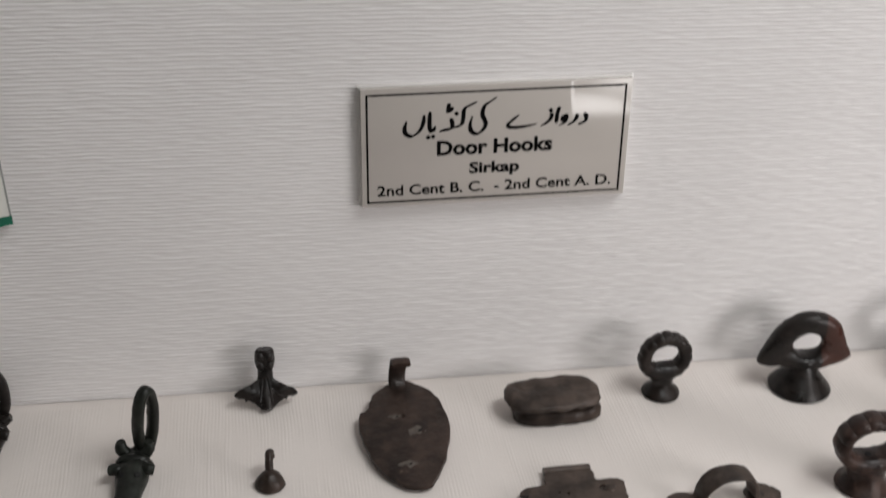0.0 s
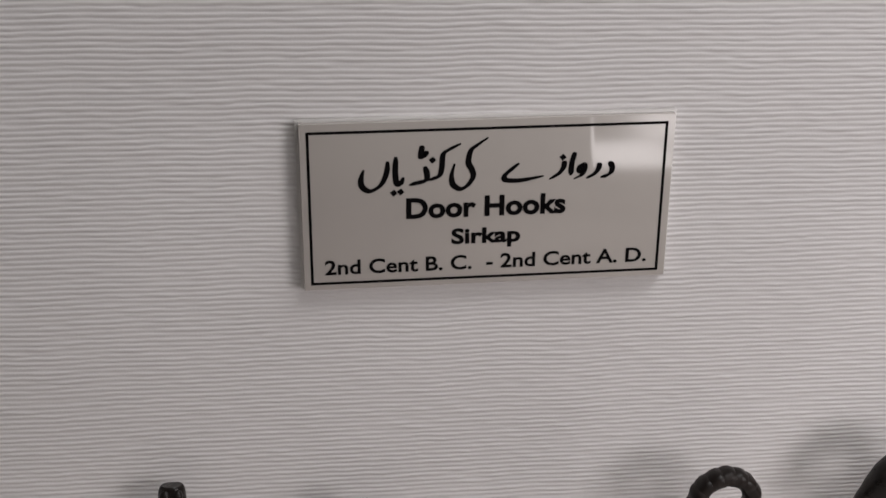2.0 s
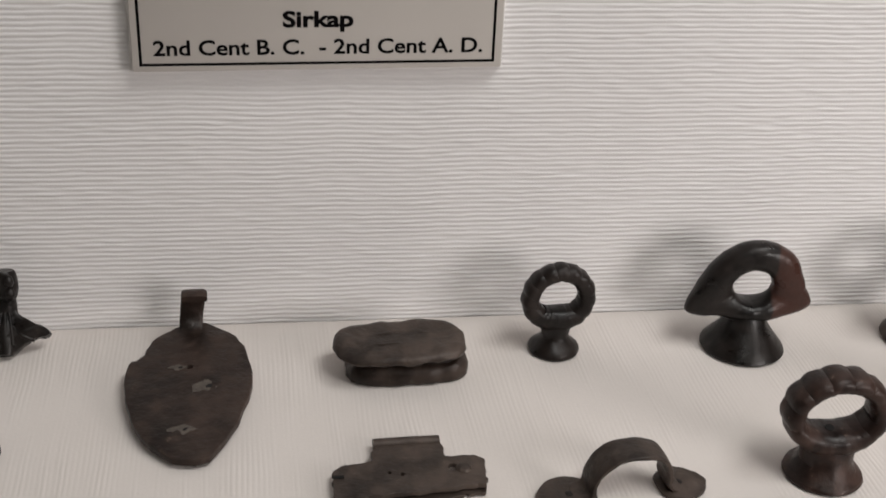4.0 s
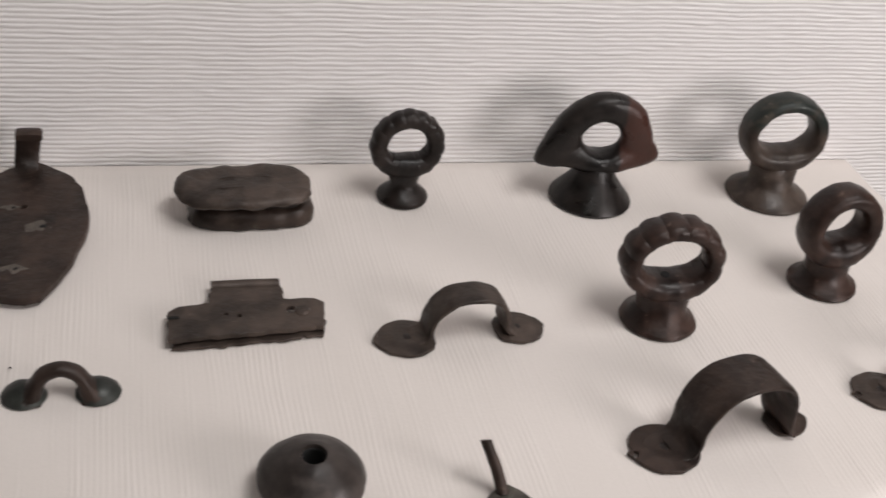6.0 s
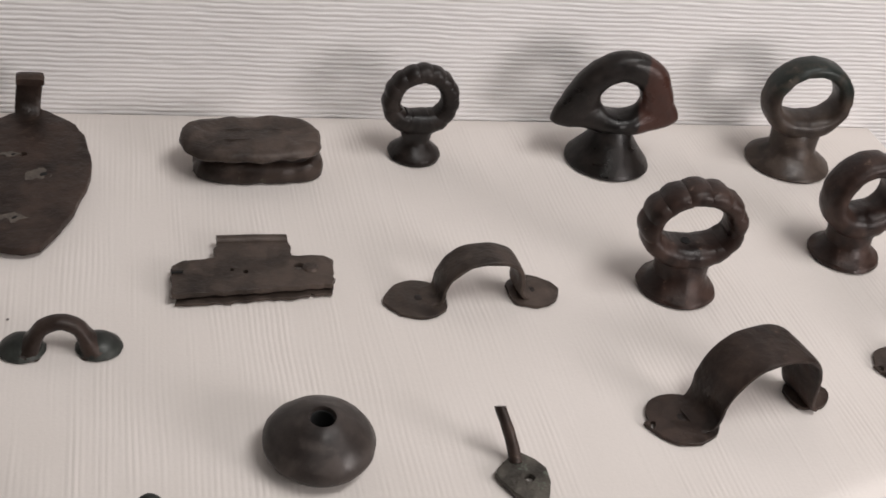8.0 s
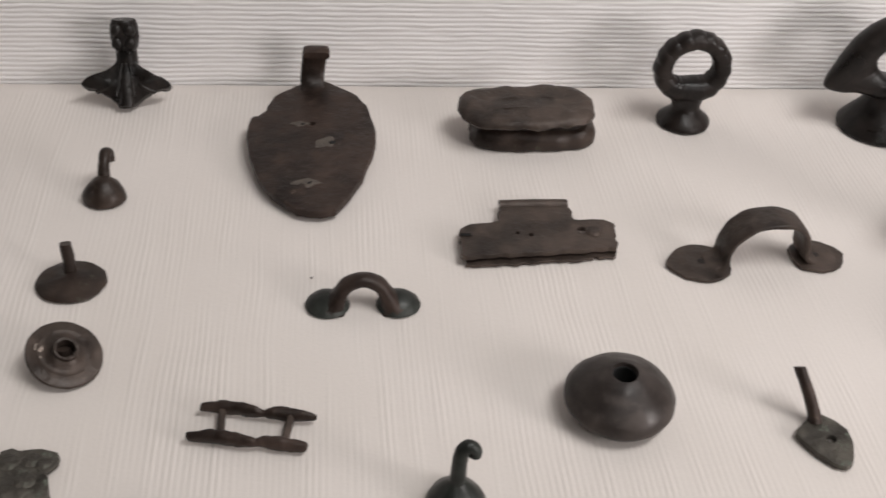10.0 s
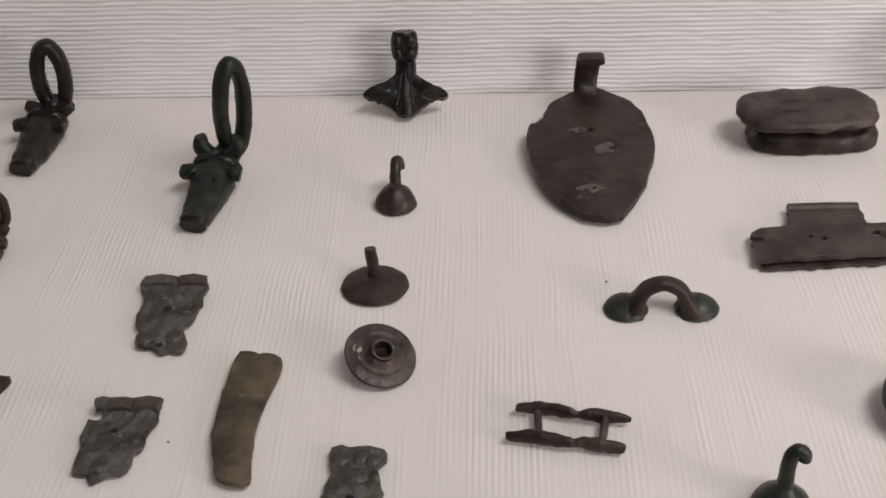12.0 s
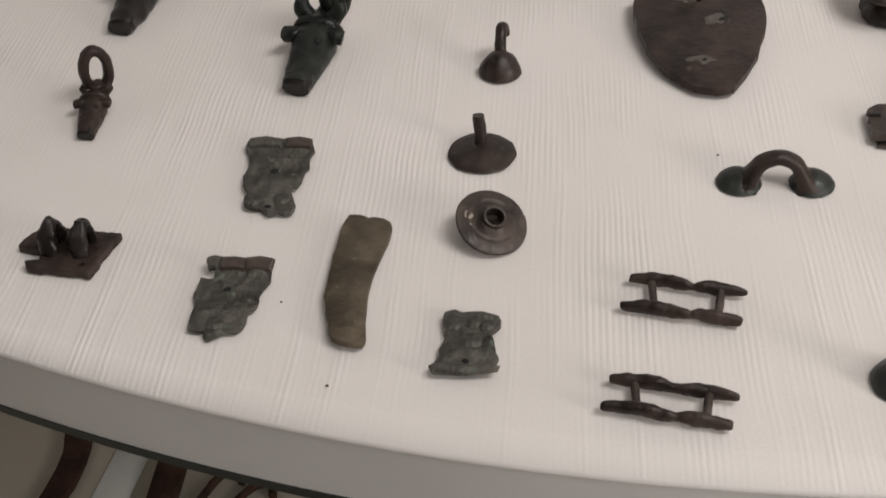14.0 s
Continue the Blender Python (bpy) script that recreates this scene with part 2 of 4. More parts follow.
def lathe(profile, n=36, bm=None):
    """Turned form: (radius, height) from the foot up; radius 0 closes it."""
    bm = bm or bmesh.new()
    rings = []
    for r, z in profile:
        if r < 1e-5:
            rings.append([bm.verts.new((0, 0, z))])
        else:
            rings.append([bm.verts.new((r * math.cos(2 * math.pi * i / n), r * math.sin(2 * math.pi * i / n), z)) for i in range(n)])
    for a, b in zip(rings, rings[1:]):
        for i in range(n):
            j = (i + 1) % n
            quad = [a[i % len(a)], a[j % len(a)], b[j % len(b)], b[i % len(b)]]
            quad = list(dict.fromkeys(quad))
            if len(quad) > 2:
                bm.faces.new(quad)
    for ring, flip in ((rings[0], True), (rings[-1], False)):
        if len(ring) > 2:
            bm.faces.new(ring[::-1] if flip else ring)
    return bm


def sweep(path, sizes, plane, n=12, closed=False, bm=None, square=1.0, sides=None):
    """A bar along path; sizes (a, b): half thickness across and along the plane's normal."""
    bm = bm or bmesh.new()
    path = [Vector(p) for p in path]
    plane = Vector(plane).normalized()
    k = len(path)
    rings = []
    for i, p in enumerate(path):
        a = path[(i - 1) % k] if closed else path[max(i - 1, 0)]
        c = path[(i + 1) % k] if closed else path[min(i + 1, k - 1)]
        side = Vector(sides(i / k)) if sides else (c - a).cross(plane).normalized()
        sa, sb = sizes(i / (k if closed else k - 1))
        ring = []
        for j in range(n):
            u, v = math.cos(2 * math.pi * j / n), math.sin(2 * math.pi * j / n)
            u = math.copysign(abs(u) ** square, u)
            v = math.copysign(abs(v) ** square, v)
            ring.append(bm.verts.new(p + side * sa * u + plane * sb * v))
        rings.append(ring)
    pairs = list(zip(rings, rings[1:])) + ([(rings[-1], rings[0])] if closed else [])
    for a, b in pairs:
        for j in range(n):
            q = (j + 1) % n
            bm.faces.new((a[j], a[q], b[q], b[j]))
    if not closed:
        bm.faces.new(rings[0][::-1])
        bm.faces.new(rings[-1])
    return bm


def disc_loop(x, y, r, n=12, ry=None):
    return [(x + r * math.cos(2 * math.pi * i / n), y + (ry or r) * math.sin(2 * math.pi * i / n)) for i in range(n)]


def plate(outline, thick, holes=(), smooth=4, worn=0.05, seed=1.0, warp=None, lift=0.0, cuts=2):
    """Sheet cut to outline with holes through it; its rim is worn; warp(x, y) bends it up."""
    bm = bmesh.new()
    loop = [v.to_2d() for v in curve_through([(x, y, 0) for x, y in outline], smooth, True)] if smooth > 1 else [Vector(p) for p in outline]
    if smooth == 1:
        loop = [a.lerp(b, k / n) for a, b in zip(loop, loop[1:] + loop[:1]) for n in [max(1, int((b - a).length / 0.16))] for k in range(n)]

    def wear(q, o):
        return worn * (0.7 * noise.noise(Vector((q.x * 2.3 + seed, q.y * 2.3 + o, seed))) + 0.55 * noise.noise(Vector((q.x * 6.1 + seed, q.y * 6.1 + o, seed))))

    loops = [[(q.x + wear(q, 0.0), q.y + wear(q, 9.0)) for q in loop]]
    loops += list(holes)
    edges = []
    for lp in loops:
        vs = [bm.verts.new((x, y, 0)) for x, y in lp]
        edges += [bm.edges.new((a, b)) for a, b in zip(vs, vs[1:] + vs[:1])]
    bmesh.ops.triangle_fill(bm, edges=edges, use_beauty=True, use_dissolve=False)
    bmesh.ops.subdivide_edges(bm, edges=[e for e in bm.edges if not e.is_boundary], cuts=cuts, use_grid_fill=True)
    bmesh.ops.triangulate(bm, faces=bm.faces)
    made = bmesh.ops.extrude_face_region(bm, geom=list(bm.faces))
    top = [g for g in made["geom"] if isinstance(g, bmesh.types.BMVert)]
    for v in top:
        v.co.z += thick
        v.co.z += 0.12 * thick * noise.noise(Vector((v.co.x * 0.6, v.co.y * 0.6, seed)))
    rim = [e for e in bm.edges if e.is_manifold and e.calc_face_angle(0) > 1.0 and e.verts[0].co.z > thick * 0.4 and e.verts[1].co.z > thick * 0.4]
    bmesh.ops.bevel(bm, geom=rim, offset=thick * 0.22, segments=2, affect="EDGES", profile=0.6)
    for v in bm.verts:
        v.co.z += lift + (warp(v.co.x, v.co.y) if warp else 0.0)
    return bm


def ellipse_path(rx, rz, cz, n=56):
    return [(rx * math.cos(2 * math.pi * i / n), 0, cz + rz * math.sin(2 * math.pi * i / n)) for i in range(n)]


# ---- the case and the room ----
def apex(x):
    """Front edge of the bow-fronted shelf."""
    return -30.02 + 0.0068 * (x - 3.9) ** 2


RIB = 0.205


def ribbed_wall():
    """Back wall in ribbed cloth, the ribs running level."""
    bm = bmesh.new()
    x0, x1, z0, z1, nx, per = -75.0, 51.3, -15.0, 38.0, 420, 5
    pitch = 0.235
    nz = int((z1 - z0) / pitch) * per
    rows = [[bm.verts.new((x0 + (x1 - x0) * i / nx, 0.147, -26.0)) for i in range(nx + 1)]]
    for k in range(nz + 2):
        last = k == nz + 1
        z = 70.0 if last else z0 + k * pitch / per
        swell = 0.0 if last else abs(math.sin(math.pi * (k % per) / per)) ** 0.7
        row = []
        for i in range(nx + 1):
            x = x0 + (x1 - x0) * i / nx
            w = noise.noise(Vector((x * 0.9, (k // per) * 1.7, 0.0))) + 0.9 * noise.noise(Vector((x * 1.5, (k // per) * 2.3, 9.0)))
            v = noise.noise(Vector((x * 0.3, z * 0.25, 5.0))) + 0.45 * noise.noise(Vector((x * 1.1, (k // per) * 1.3, 15.0)))
            row.append(bm.verts.new((x, 0.147 - (0.05 + 0.034 * w) * swell, z + (0.0 if last else 0.07 * v))))
        rows.append(row)
    for a, b in zip(rows, rows[1:]):
        for i in range(nx):
            bm.faces.new((a[i], a[i + 1], b[i + 1], b[i]))
    back = [[bm.verts.new((x, 2.0, z)) for x in (x0, x1)] for z in (-26.0, 70.0)]
    bm.faces.new((back[0][0], back[0][1], back[1][1], back[1][0]))
    bm.faces.new(rows[0] + [back[0][1], back[0][0]])
    bm.faces.new(rows[-1][::-1] + [back[1][0], back[1][1]])
    bm.faces.new([q[0] for q in rows][::-1] + [back[0][0], back[1][0]])
    bm.faces.new([q[-1] for q in rows] + [back[1][1], back[0][1]])
    return bm


solid("wall_back", ribbed_wall(), M_WALL, "case back wall covered in white ribbed cloth", "wall", angle=180)

SHELF_L, SHELF_R = -35.2, 43.0


def half_moon(z0, z1, inset=0.0, n=90):
    bm = bmesh.new()
    xs = [SHELF_L + inset + (SHELF_R - SHELF_L - 2 * inset) * i / n for i in range(n + 1)]
    ring = [(x, apex(x) + inset) for x in xs] + [(SHELF_R - inset, -0.04), (SHELF_L + inset, -0.04)]
    lo, hi = ([bm.verts.new((x, y, z)) for x, y in ring] for z in (z0, z1))
    bm.faces.new(lo[::-1])
    bm.faces.new(hi)
    for i in range(len(ring)):
        j = (i + 1) % len(ring)
        bm.faces.new((lo[i], lo[j], hi[j], hi[i]))
    return bm


def shelf_cloth():
    """Ribbed cloth over the shelf; the ribs run from wall to front and the rim turns down."""
    bm = bmesh.new()
    per, ny = 5, 26
    nx = int((SHELF_R - SHELF_L) / RIB) * per
    cols = []
    for i in range(nx + 1):
        x = SHELF_L + (SHELF_R - SHELF_L) * i / nx
        ridge = abs(math.sin(math.pi * (i % per) / per)) ** 0.7
        col = []
        for j in range(ny + 1):
            y = apex(x) * j / ny if j else -0.08
            w = noise.noise(Vector((x * 2.1, y * 0.3, 3.0))) * 0.6 + noise.noise(Vector((x * 0.25, y * 0.2, 31.0))) * 0.6
            fold = 0.03 * noise.noise(Vector((x * 0.18, y * 0.25, 8.0)))
            z = -0.05 + max(0.0, 0.006 + 0.032 * w) * ridge + fold * 0.5
            if j == ny:
                z -= 0.05
            col.append(bm.verts.new((x + 0.11 * noise.noise(Vector((x * 0.4, y * 0.3, 1.0))), y, min(z, 0.0))))
        col.append(bm.verts.new((x, apex(x) - 0.03, -0.3)))
        back = 0.03 * noise.noise(Vector((x * 0.9, 0.0, 12.0)))
        col[:0] = [bm.verts.new((x, -0.01, -0.7)), bm.verts.new((x, 0.02 + back, -0.2)), bm.verts.new((x, 0.0 + back, -0.09))]
        cols.append(col)
    for a, b in zip(cols, cols[1:]):
        for j in range(ny + 4):
            bm.faces.new((a[j], a[j + 1], b[j + 1], b[j]))
    for col in (cols[0], cols[-1]):
        low = [bm.verts.new((v.co.x, v.co.y, -0.3)) for v in col[:-1]]
        for j in range(ny + 3):
            bm.faces.new((col[j], col[j + 1], low[j + 1], low[j]))
    return bm


solid("shelf", half_moon(-2.88, -0.12), M_BOARD, "grey painted bow-fronted display shelf board", "shelf", kind="structure")
solid("shelf_edging", half_moon(-3.24, -2.88, -0.05), M_EDGING, "black strip under the shelf's bowed edge", "trim")
solid("shelf_cloth", shelf_cloth(), M_CLOTH, "cream ribbed cloth stretched over the display shelf", "cloth", angle=180)
# Dark post added in place of ribbed cloth that lies in shade here.
solid("wall_side", box(51.3, -0.6, -26, 57.3, 2, 70), M_WOOD, "dark brown post added at the side of the case", "wall")
# Unseen matching post, added at the left.
solid("wall_side_left", box(-80, -3.0, -26, -75, 2, 70), M_WOOD, "dark brown post added at the side of the case", "wall")
solid("case_floor", box(-75, -45, -28, 52.3, 0, -26), M_LOWER, "beige cloth floor of the case under the shelf", "case floor")
solid("case_base", box(-77, -45, -98, 54.3, 2, -28), M_WOOD, "brown wooden base of the display case", "plinth")
solid("case_top", box(-80, -6, 70, 57.3, 2, 74), M_WOOD, "brown wooden head board of the display case", "case top")
solid("floor", box(-250, -300, -104, 250, 160, -100), M_FLOOR, "polished dark gallery floor", "floor")
solid("ceiling", box(-250, -300, 165, 250, 160, 170), M_PAINT, "white painted gallery ceiling", "ceiling")
solid("wall_north", box(-250, 150, -100, 250, 160, 165), M_PAINT, "pale painted gallery wall", "wall")
solid("wall_south", box(-250, -310, -100, 250, -300, 165), M_PAINT, "pale painted gallery wall", "wall")
solid("wall_east", box(250, -300, -100, 260, 150, 165), M_PAINT, "pale painted gallery wall", "wall")
solid("wall_west", box(-260, -300, -100, -250, 150, 165), M_PAINT, "pale painted gallery wall", "wall")


# ---- the label on the wall ----
def text_mesh(name, body, size, x, z, y, parent, material, bold=0.0, width=None, spacing=1.0):
    cu = bpy.data.curves.new(name, "FONT")
    cu.body, cu.size, cu.offset, cu.extrude, cu.space_character = body, size * CM, bold * CM, 0.0001, spacing
    cu.resolution_u = 4
    tmp = bpy.data.objects.new(name, cu)
    scene.collection.objects.link(tmp)
    me = bpy.data.meshes.new_from_object(tmp.evaluated_get(bpy.context.evaluated_depsgraph_get()))
    bpy.data.objects.remove(tmp)
    xs = [v.co.x for v in me.vertices]
    x0, x1 = min(xs), max(xs)
    s = width * CM / (x1 - x0) if width else 1.0
    for v in me.vertices:
        v.co = Vector(((v.co.x - x0) * s + x * CM, y * CM - v.co.z, v.co.y + z * CM))
    me.materials.clear()
    me.materials.append(material)
    ob = new(name, me)
    ob.parent = parent
    return ob


def pen_stroke(bm, points, y, wide=0.17, ends=(0.5, 0.35), n=6):
    """A reed-pen stroke lying on the card: the pen's angle thins it along one diagonal."""
    path = curve_through([(px, 0, pz) for px, pz in points], n)
    rows = []
    for i, p in enumerate(path):
        d = (path[min(i + 1, len(path) - 1)] - path[max(i - 1, 0)]).normalized()
        side = Vector((-d.z, 0, d.x))
        t = i / (len(path) - 1)
        taper = min(1.0, ends[0] + t * 4, ends[1] + (1 - t) * 4)
        w = 0.5 * wide * taper * (0.6 + 0.55 * abs(d.x * 0.5 - d.z * 0.86))
        rows.append([bm.verts.new((q.x, y, q.z)) for q in (p + side * w, p - side * w)])
    for a, b in zip(rows, rows[1:]):
        bm.faces.new((a[0], a[1], b[1], b[0]))


def lozenge(bm, x, z, y, r=0.1):
    bm.faces.new([bm.verts.new((x + dx * r, y, z + dz * r)) for dx, dz in ((-1, 0.1), (-0.1, -1), (1, -0.1), (0.1, 1))])


def label_card():
    t = thing("wall_label", 0, 0, 0, "cream laminated exhibit label with black border, stuck on the ribbed wall", "label")
    t.matrix_basis = pose(0, 0, SHELF + 12.87 * CM, 0, -0.8, 0) @ Matrix.Diagonal((1.006, 1, 0.968, 1))
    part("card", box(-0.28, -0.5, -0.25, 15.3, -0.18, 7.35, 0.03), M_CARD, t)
    part("backing", box(-0.42, -0.18, -0.3, 15.42, 0.1, 7.42, 0.02), M_RIM, t, "white foam backing of the label")
    f = -0.508
    for x0, z0, x1, z1 in ((0, 6.9, 15, 7.02), (0, 0, 15, 0.12), (0, 0.12, 0.12, 6.9), (14.88, 0.12, 15, 6.9)):
        part("border", box(x0, f, z0, x1, -0.5, z1), M_INK, t, "thin black border line")
    rows = (("Door Hooks", 1.28, 4.05, 3.0, 0.043, 6.75), ("Sirkap", 0.98, 5.95, 1.72, 0.032, 2.95), ("2nd Cent B. C.  - 2nd Cent A. D.", 0.95, 0.6, 0.48, 0.018, 13.85))
    for body, size, x, z, bold, width in rows:
        text_mesh("lettering", body, size, x, z, f, t, M_INK, bold, width)
    bm = bmesh.new()

    def on_card(px, py):
        return ((px - 545 - 0.055 * (py - 237)) / 634 * 15, 7.0 - (py - 237 + 0.0425 * (px - 545)) / 270 * 7.0)

    strokes = (
        ((1079, 281), (1085, 289), (1085, 298), (1078, 305), (1066, 309)),
        ((1062, 283), (1061, 293), (1054, 303), (1040, 311)),
        ((1034, 297), (1027, 298), (1027, 290), (1034, 287), (1036, 295), (1031, 305), (1018, 312)),
        ((1016, 265), (1012, 284), (1012, 306)),
        ((998, 280), (998, 291), (990, 303), (974, 313)),
        ((918, 285), (904, 297), (894, 307), (897, 315), (925, 315), (964, 307)),
        ((860, 241), (842, 254), (831, 264), (828, 284), (835, 297), (838, 309), (829, 325), (816, 331), (803, 323), (800, 306), (804, 287)),
        ((813, 252), (794, 262), (783, 271), (782, 293), (779, 307), (769, 313), (758, 316)),
        ((752, 292), (757, 307), (754, 317), (740, 321), (726, 325)),
        ((746, 256), (743, 275)),
        ((739, 276), (749, 275), (753, 269), (745, 270)),
        ((701, 276), (701, 302), (704, 321), (711, 323), (716, 311)),
        ((687, 284), (686, 304), (677, 325), (659, 336), (645, 329), (642, 316), (646, 299)),
    )
    for i, s in enumerate(strokes):
        pen_stroke(bm, [on_card(*p) for p in s], f - 0.0004 * i, 0.23)
    for i, (px, py) in enumerate(((995, 274), (765, 281), (700, 339), (712, 337))):
        x, z = on_card(px, py)
        lozenge(bm, x, z, f - 0.006 - 0.0004 * i, 0.16)
    part("script_lettering", bm, M_INK, t, "black Urdu script line")


def poster():
    t = thing("poster", -19.75, 0, 0, "white printed notice with a green lower band on the ribbed wall", "poster")
    t.matrix_basis = pose(-19.6 * CM, -0.1 * CM, SHELF + 0.5 * CM, 0, -2.5, 16)
    part("sheet", box(-17, -0.28, 0.55, 0, -0.05, 8.9, 0.02), M_POSTER, t, m=at(0, 0, 12.1))
    part("band", box(-17, -0.3, 0.0, 0.12, -0.05, 0.55), M_GREENINK, t, "dark green band", m=at(0, 0, 12.1))
    part("margin", box(-0.0, -0.3, 0.55, 0.1, -0.05, 8.9), M_EDGE, t, "thin grey margin", m=at(0, 0, 12.1))


label_card()
poster()


# ---- ring-topped knobs ----
def ring_knob(x, y, rz, label, material, foot, neck, foot_h, ring, ribs=None, tilt=0.0, seed=0.0, peg=False):
    """Flared foot, short neck and an upright ring. ring: rx, rz, centre height, thickness, half width."""
    t = thing("ring_knob", x, y, rz, label, "door knob", "ring-shaped door knobs on the shelf")
    rx, rh, cz, thick, wide = ring
    top = cz - rh + thick * 0.5
    flare = 0.86 * (rx + thick) * math.sqrt(1 - ((cz - top) / (rh + thick)) ** 2)
    profile = [(foot * 0.96, 0), (foot, 0.1), (foot * 0.97, 0.24), (foot * 0.8, foot_h * 0.5), (neck * 1.12, foot_h * 0.82), (neck, foot_h), (neck * 0.7 + flare * 0.3, foot_h * 0.55 + top * 0.45), (flare, top), (flare * 0.8, top + 0.1)]
    bm = lathe(profile, 40)
    for v in bm.verts:
        if v.co.z > foot_h:
            v.co.y *= 1 + (min(1.0, wide * 1.1 / flare) - 1) * min(1.0, (v.co.z - foot_h) / (top - foot_h))
    part("foot", rough(bm, 0.035, 0.5, seed), material, t)

    def shape(u):
        """Half thickness outwards and inwards of the ring's middle line, and half width."""
        low = max(0.0, -math.sin(2 * math.pi * u))
        grow = 1.0
        if ribs == "fluted":
            grow = 0.9 + 0.42 * abs(math.cos(8 * 2 * math.pi * u)) ** 0.6 * (1 - low ** 2)
        if ribs == "scalloped":
            grow = 0.8 + 0.55 * abs(math.sin(6.5 * 2 * math.pi * u)) ** 0.6 * (1 - low)
        return thick * grow, thick * (1 + 1.3 * low ** 2), wide * (1 + 0.25 * low) * (0.94 + 0.06 * grow)

    n = 168 if ribs else 72
    path = []
    for i in range(n):
        a = 2 * math.pi * i / n
        out, inn, _ = shape(i / n)
        d = (out - inn) / 2
        path.append(((rx + d) * math.cos(a), 0, cz + (rh + d) * math.sin(a)))
    part("ring", rough(sweep(path, lambda u: ((shape(u)[0] + shape(u)[1]) / 2, shape(u)[2]), (0, 1, 0), 18, True, square=0.8), 0.035, 0.45, seed + 3, False), material, t, m=at(0, 0, 0, tilt))
    if peg:
        # No hole is cut: a black disc stands in for its shade.
        part("peg_hole_shade", lathe([(0.19, 0), (0.19, 0.035), (0.15, 0.04)], 14), M_HOLE_SHADE, t, "black disc for the shade in a drilled hole", m=at(-0.15, -0.1, cz - rh + thick * 2.28, 8))
    return t


ring_knob(18.3, -3.3, 2, "dark brown bronze knob with a fluted ring on a flared foot", M_DARK, 1.2, 0.6, 0.85, (1.28, 1.3, 2.72, 0.36, 0.5), "fluted", 0, 1.0)
ring_knob(36.7, -3.65, -2, "bronze knob with a green-topped plain ring and broad brown foot", M_TWOTONE, 2.05, 1.12, 0.95, (1.78, 1.62, 3.5, 0.36, 0.78), None, 0, 2.0)
ring_knob(27.2, -13.5, -2, "reddish brown bronze knob with a scalloped ring", M_RED, 1.62, 1.05, 0.8, (1.72, 1.5, 3.0, 0.36, 0.75), "scalloped", 0, 3.0, True)
ring_knob(35.85, -11.35, 4, "brown bronze knob with a thick oval ring", M_RED, 1.55, 0.95, 0.8, (1.42, 1.52, 3.05, 0.42, 0.8), None, 0, 4.0)


def crested_knob():
    """Helmet-shaped ring with two lugs on a flared foot."""
    t = thing("crested_knob", 27.4, -3.65, -6, "black bronze knob with a helmet-shaped ring, one lug red", "door knob", "ring-shaped door knobs on the shelf")
    part("foot", rough(lathe([(1.92, 0), (1.98, 0.12), (1.9, 0.28), (1.5, 0.75), (1.12, 1.25), (0.98, 1.5), (0.9, 1.75), (0.75, 1.95)], 44), 0.03, 0.5, 5), M_BLACK, t)

    outer = ((0, 2.5), (20, 2.38), (38, 2.42), (60, 2.38), (90, 2.32), (129, 2.22), (158, 2.3), (182, 2.6), (198, 3.1), (206, 3.3), (213, 2.95), (228, 2.1), (270, 1.7), (292, 1.85), (315, 2.15), (330, 2.6), (340, 2.98), (347, 2.95))
    smooth_outer = curve_through([(a, r, 0) for a, r in outer + ((360, 2.5),)], 6)

    def reach(deg):
        for p, q in zip(smooth_outer, smooth_outer[1:]):
            if p.x <= deg <= q.x:
                return p.y + (q.y - p.y) * (deg - p.x) / (q.x - p.x)
        return 2.5

    def shape(u):
        ro, ri = reach(360 * u % 360), 0.93 - 0.12 * max(0.0, -math.sin(2 * math.pi * u))
        return ro, ri, 0.68 - 0.13 * max(0.0, ro - 2.0) + 0.2 * max(0.0, -math.sin(2 * math.pi * u)) ** 3

    n = 160
    path = []
    for i in range(n):
        a, (ro, ri, _) = 2 * math.pi * i / n, shape(i / n)
        m = (ro + ri) / 2
        path.append((m * math.cos(a), 0, 3.3 + m * math.sin(a) * 0.96))
    bm = sweep(path, lambda u: ((shape(u)[0] - shape(u)[1]) / 2, shape(u)[2]), (0, 1, 0), 20, True, square=0.8, sides=lambda u: (math.cos(2 * math.pi * u), 0, math.sin(2 * math.pi * u)))
    part("ring", rough(bm, 0.03, 0.6, 6, False), M_HELMET, t, "helmet-shaped ring, one lug corroded red")


crested_knob()


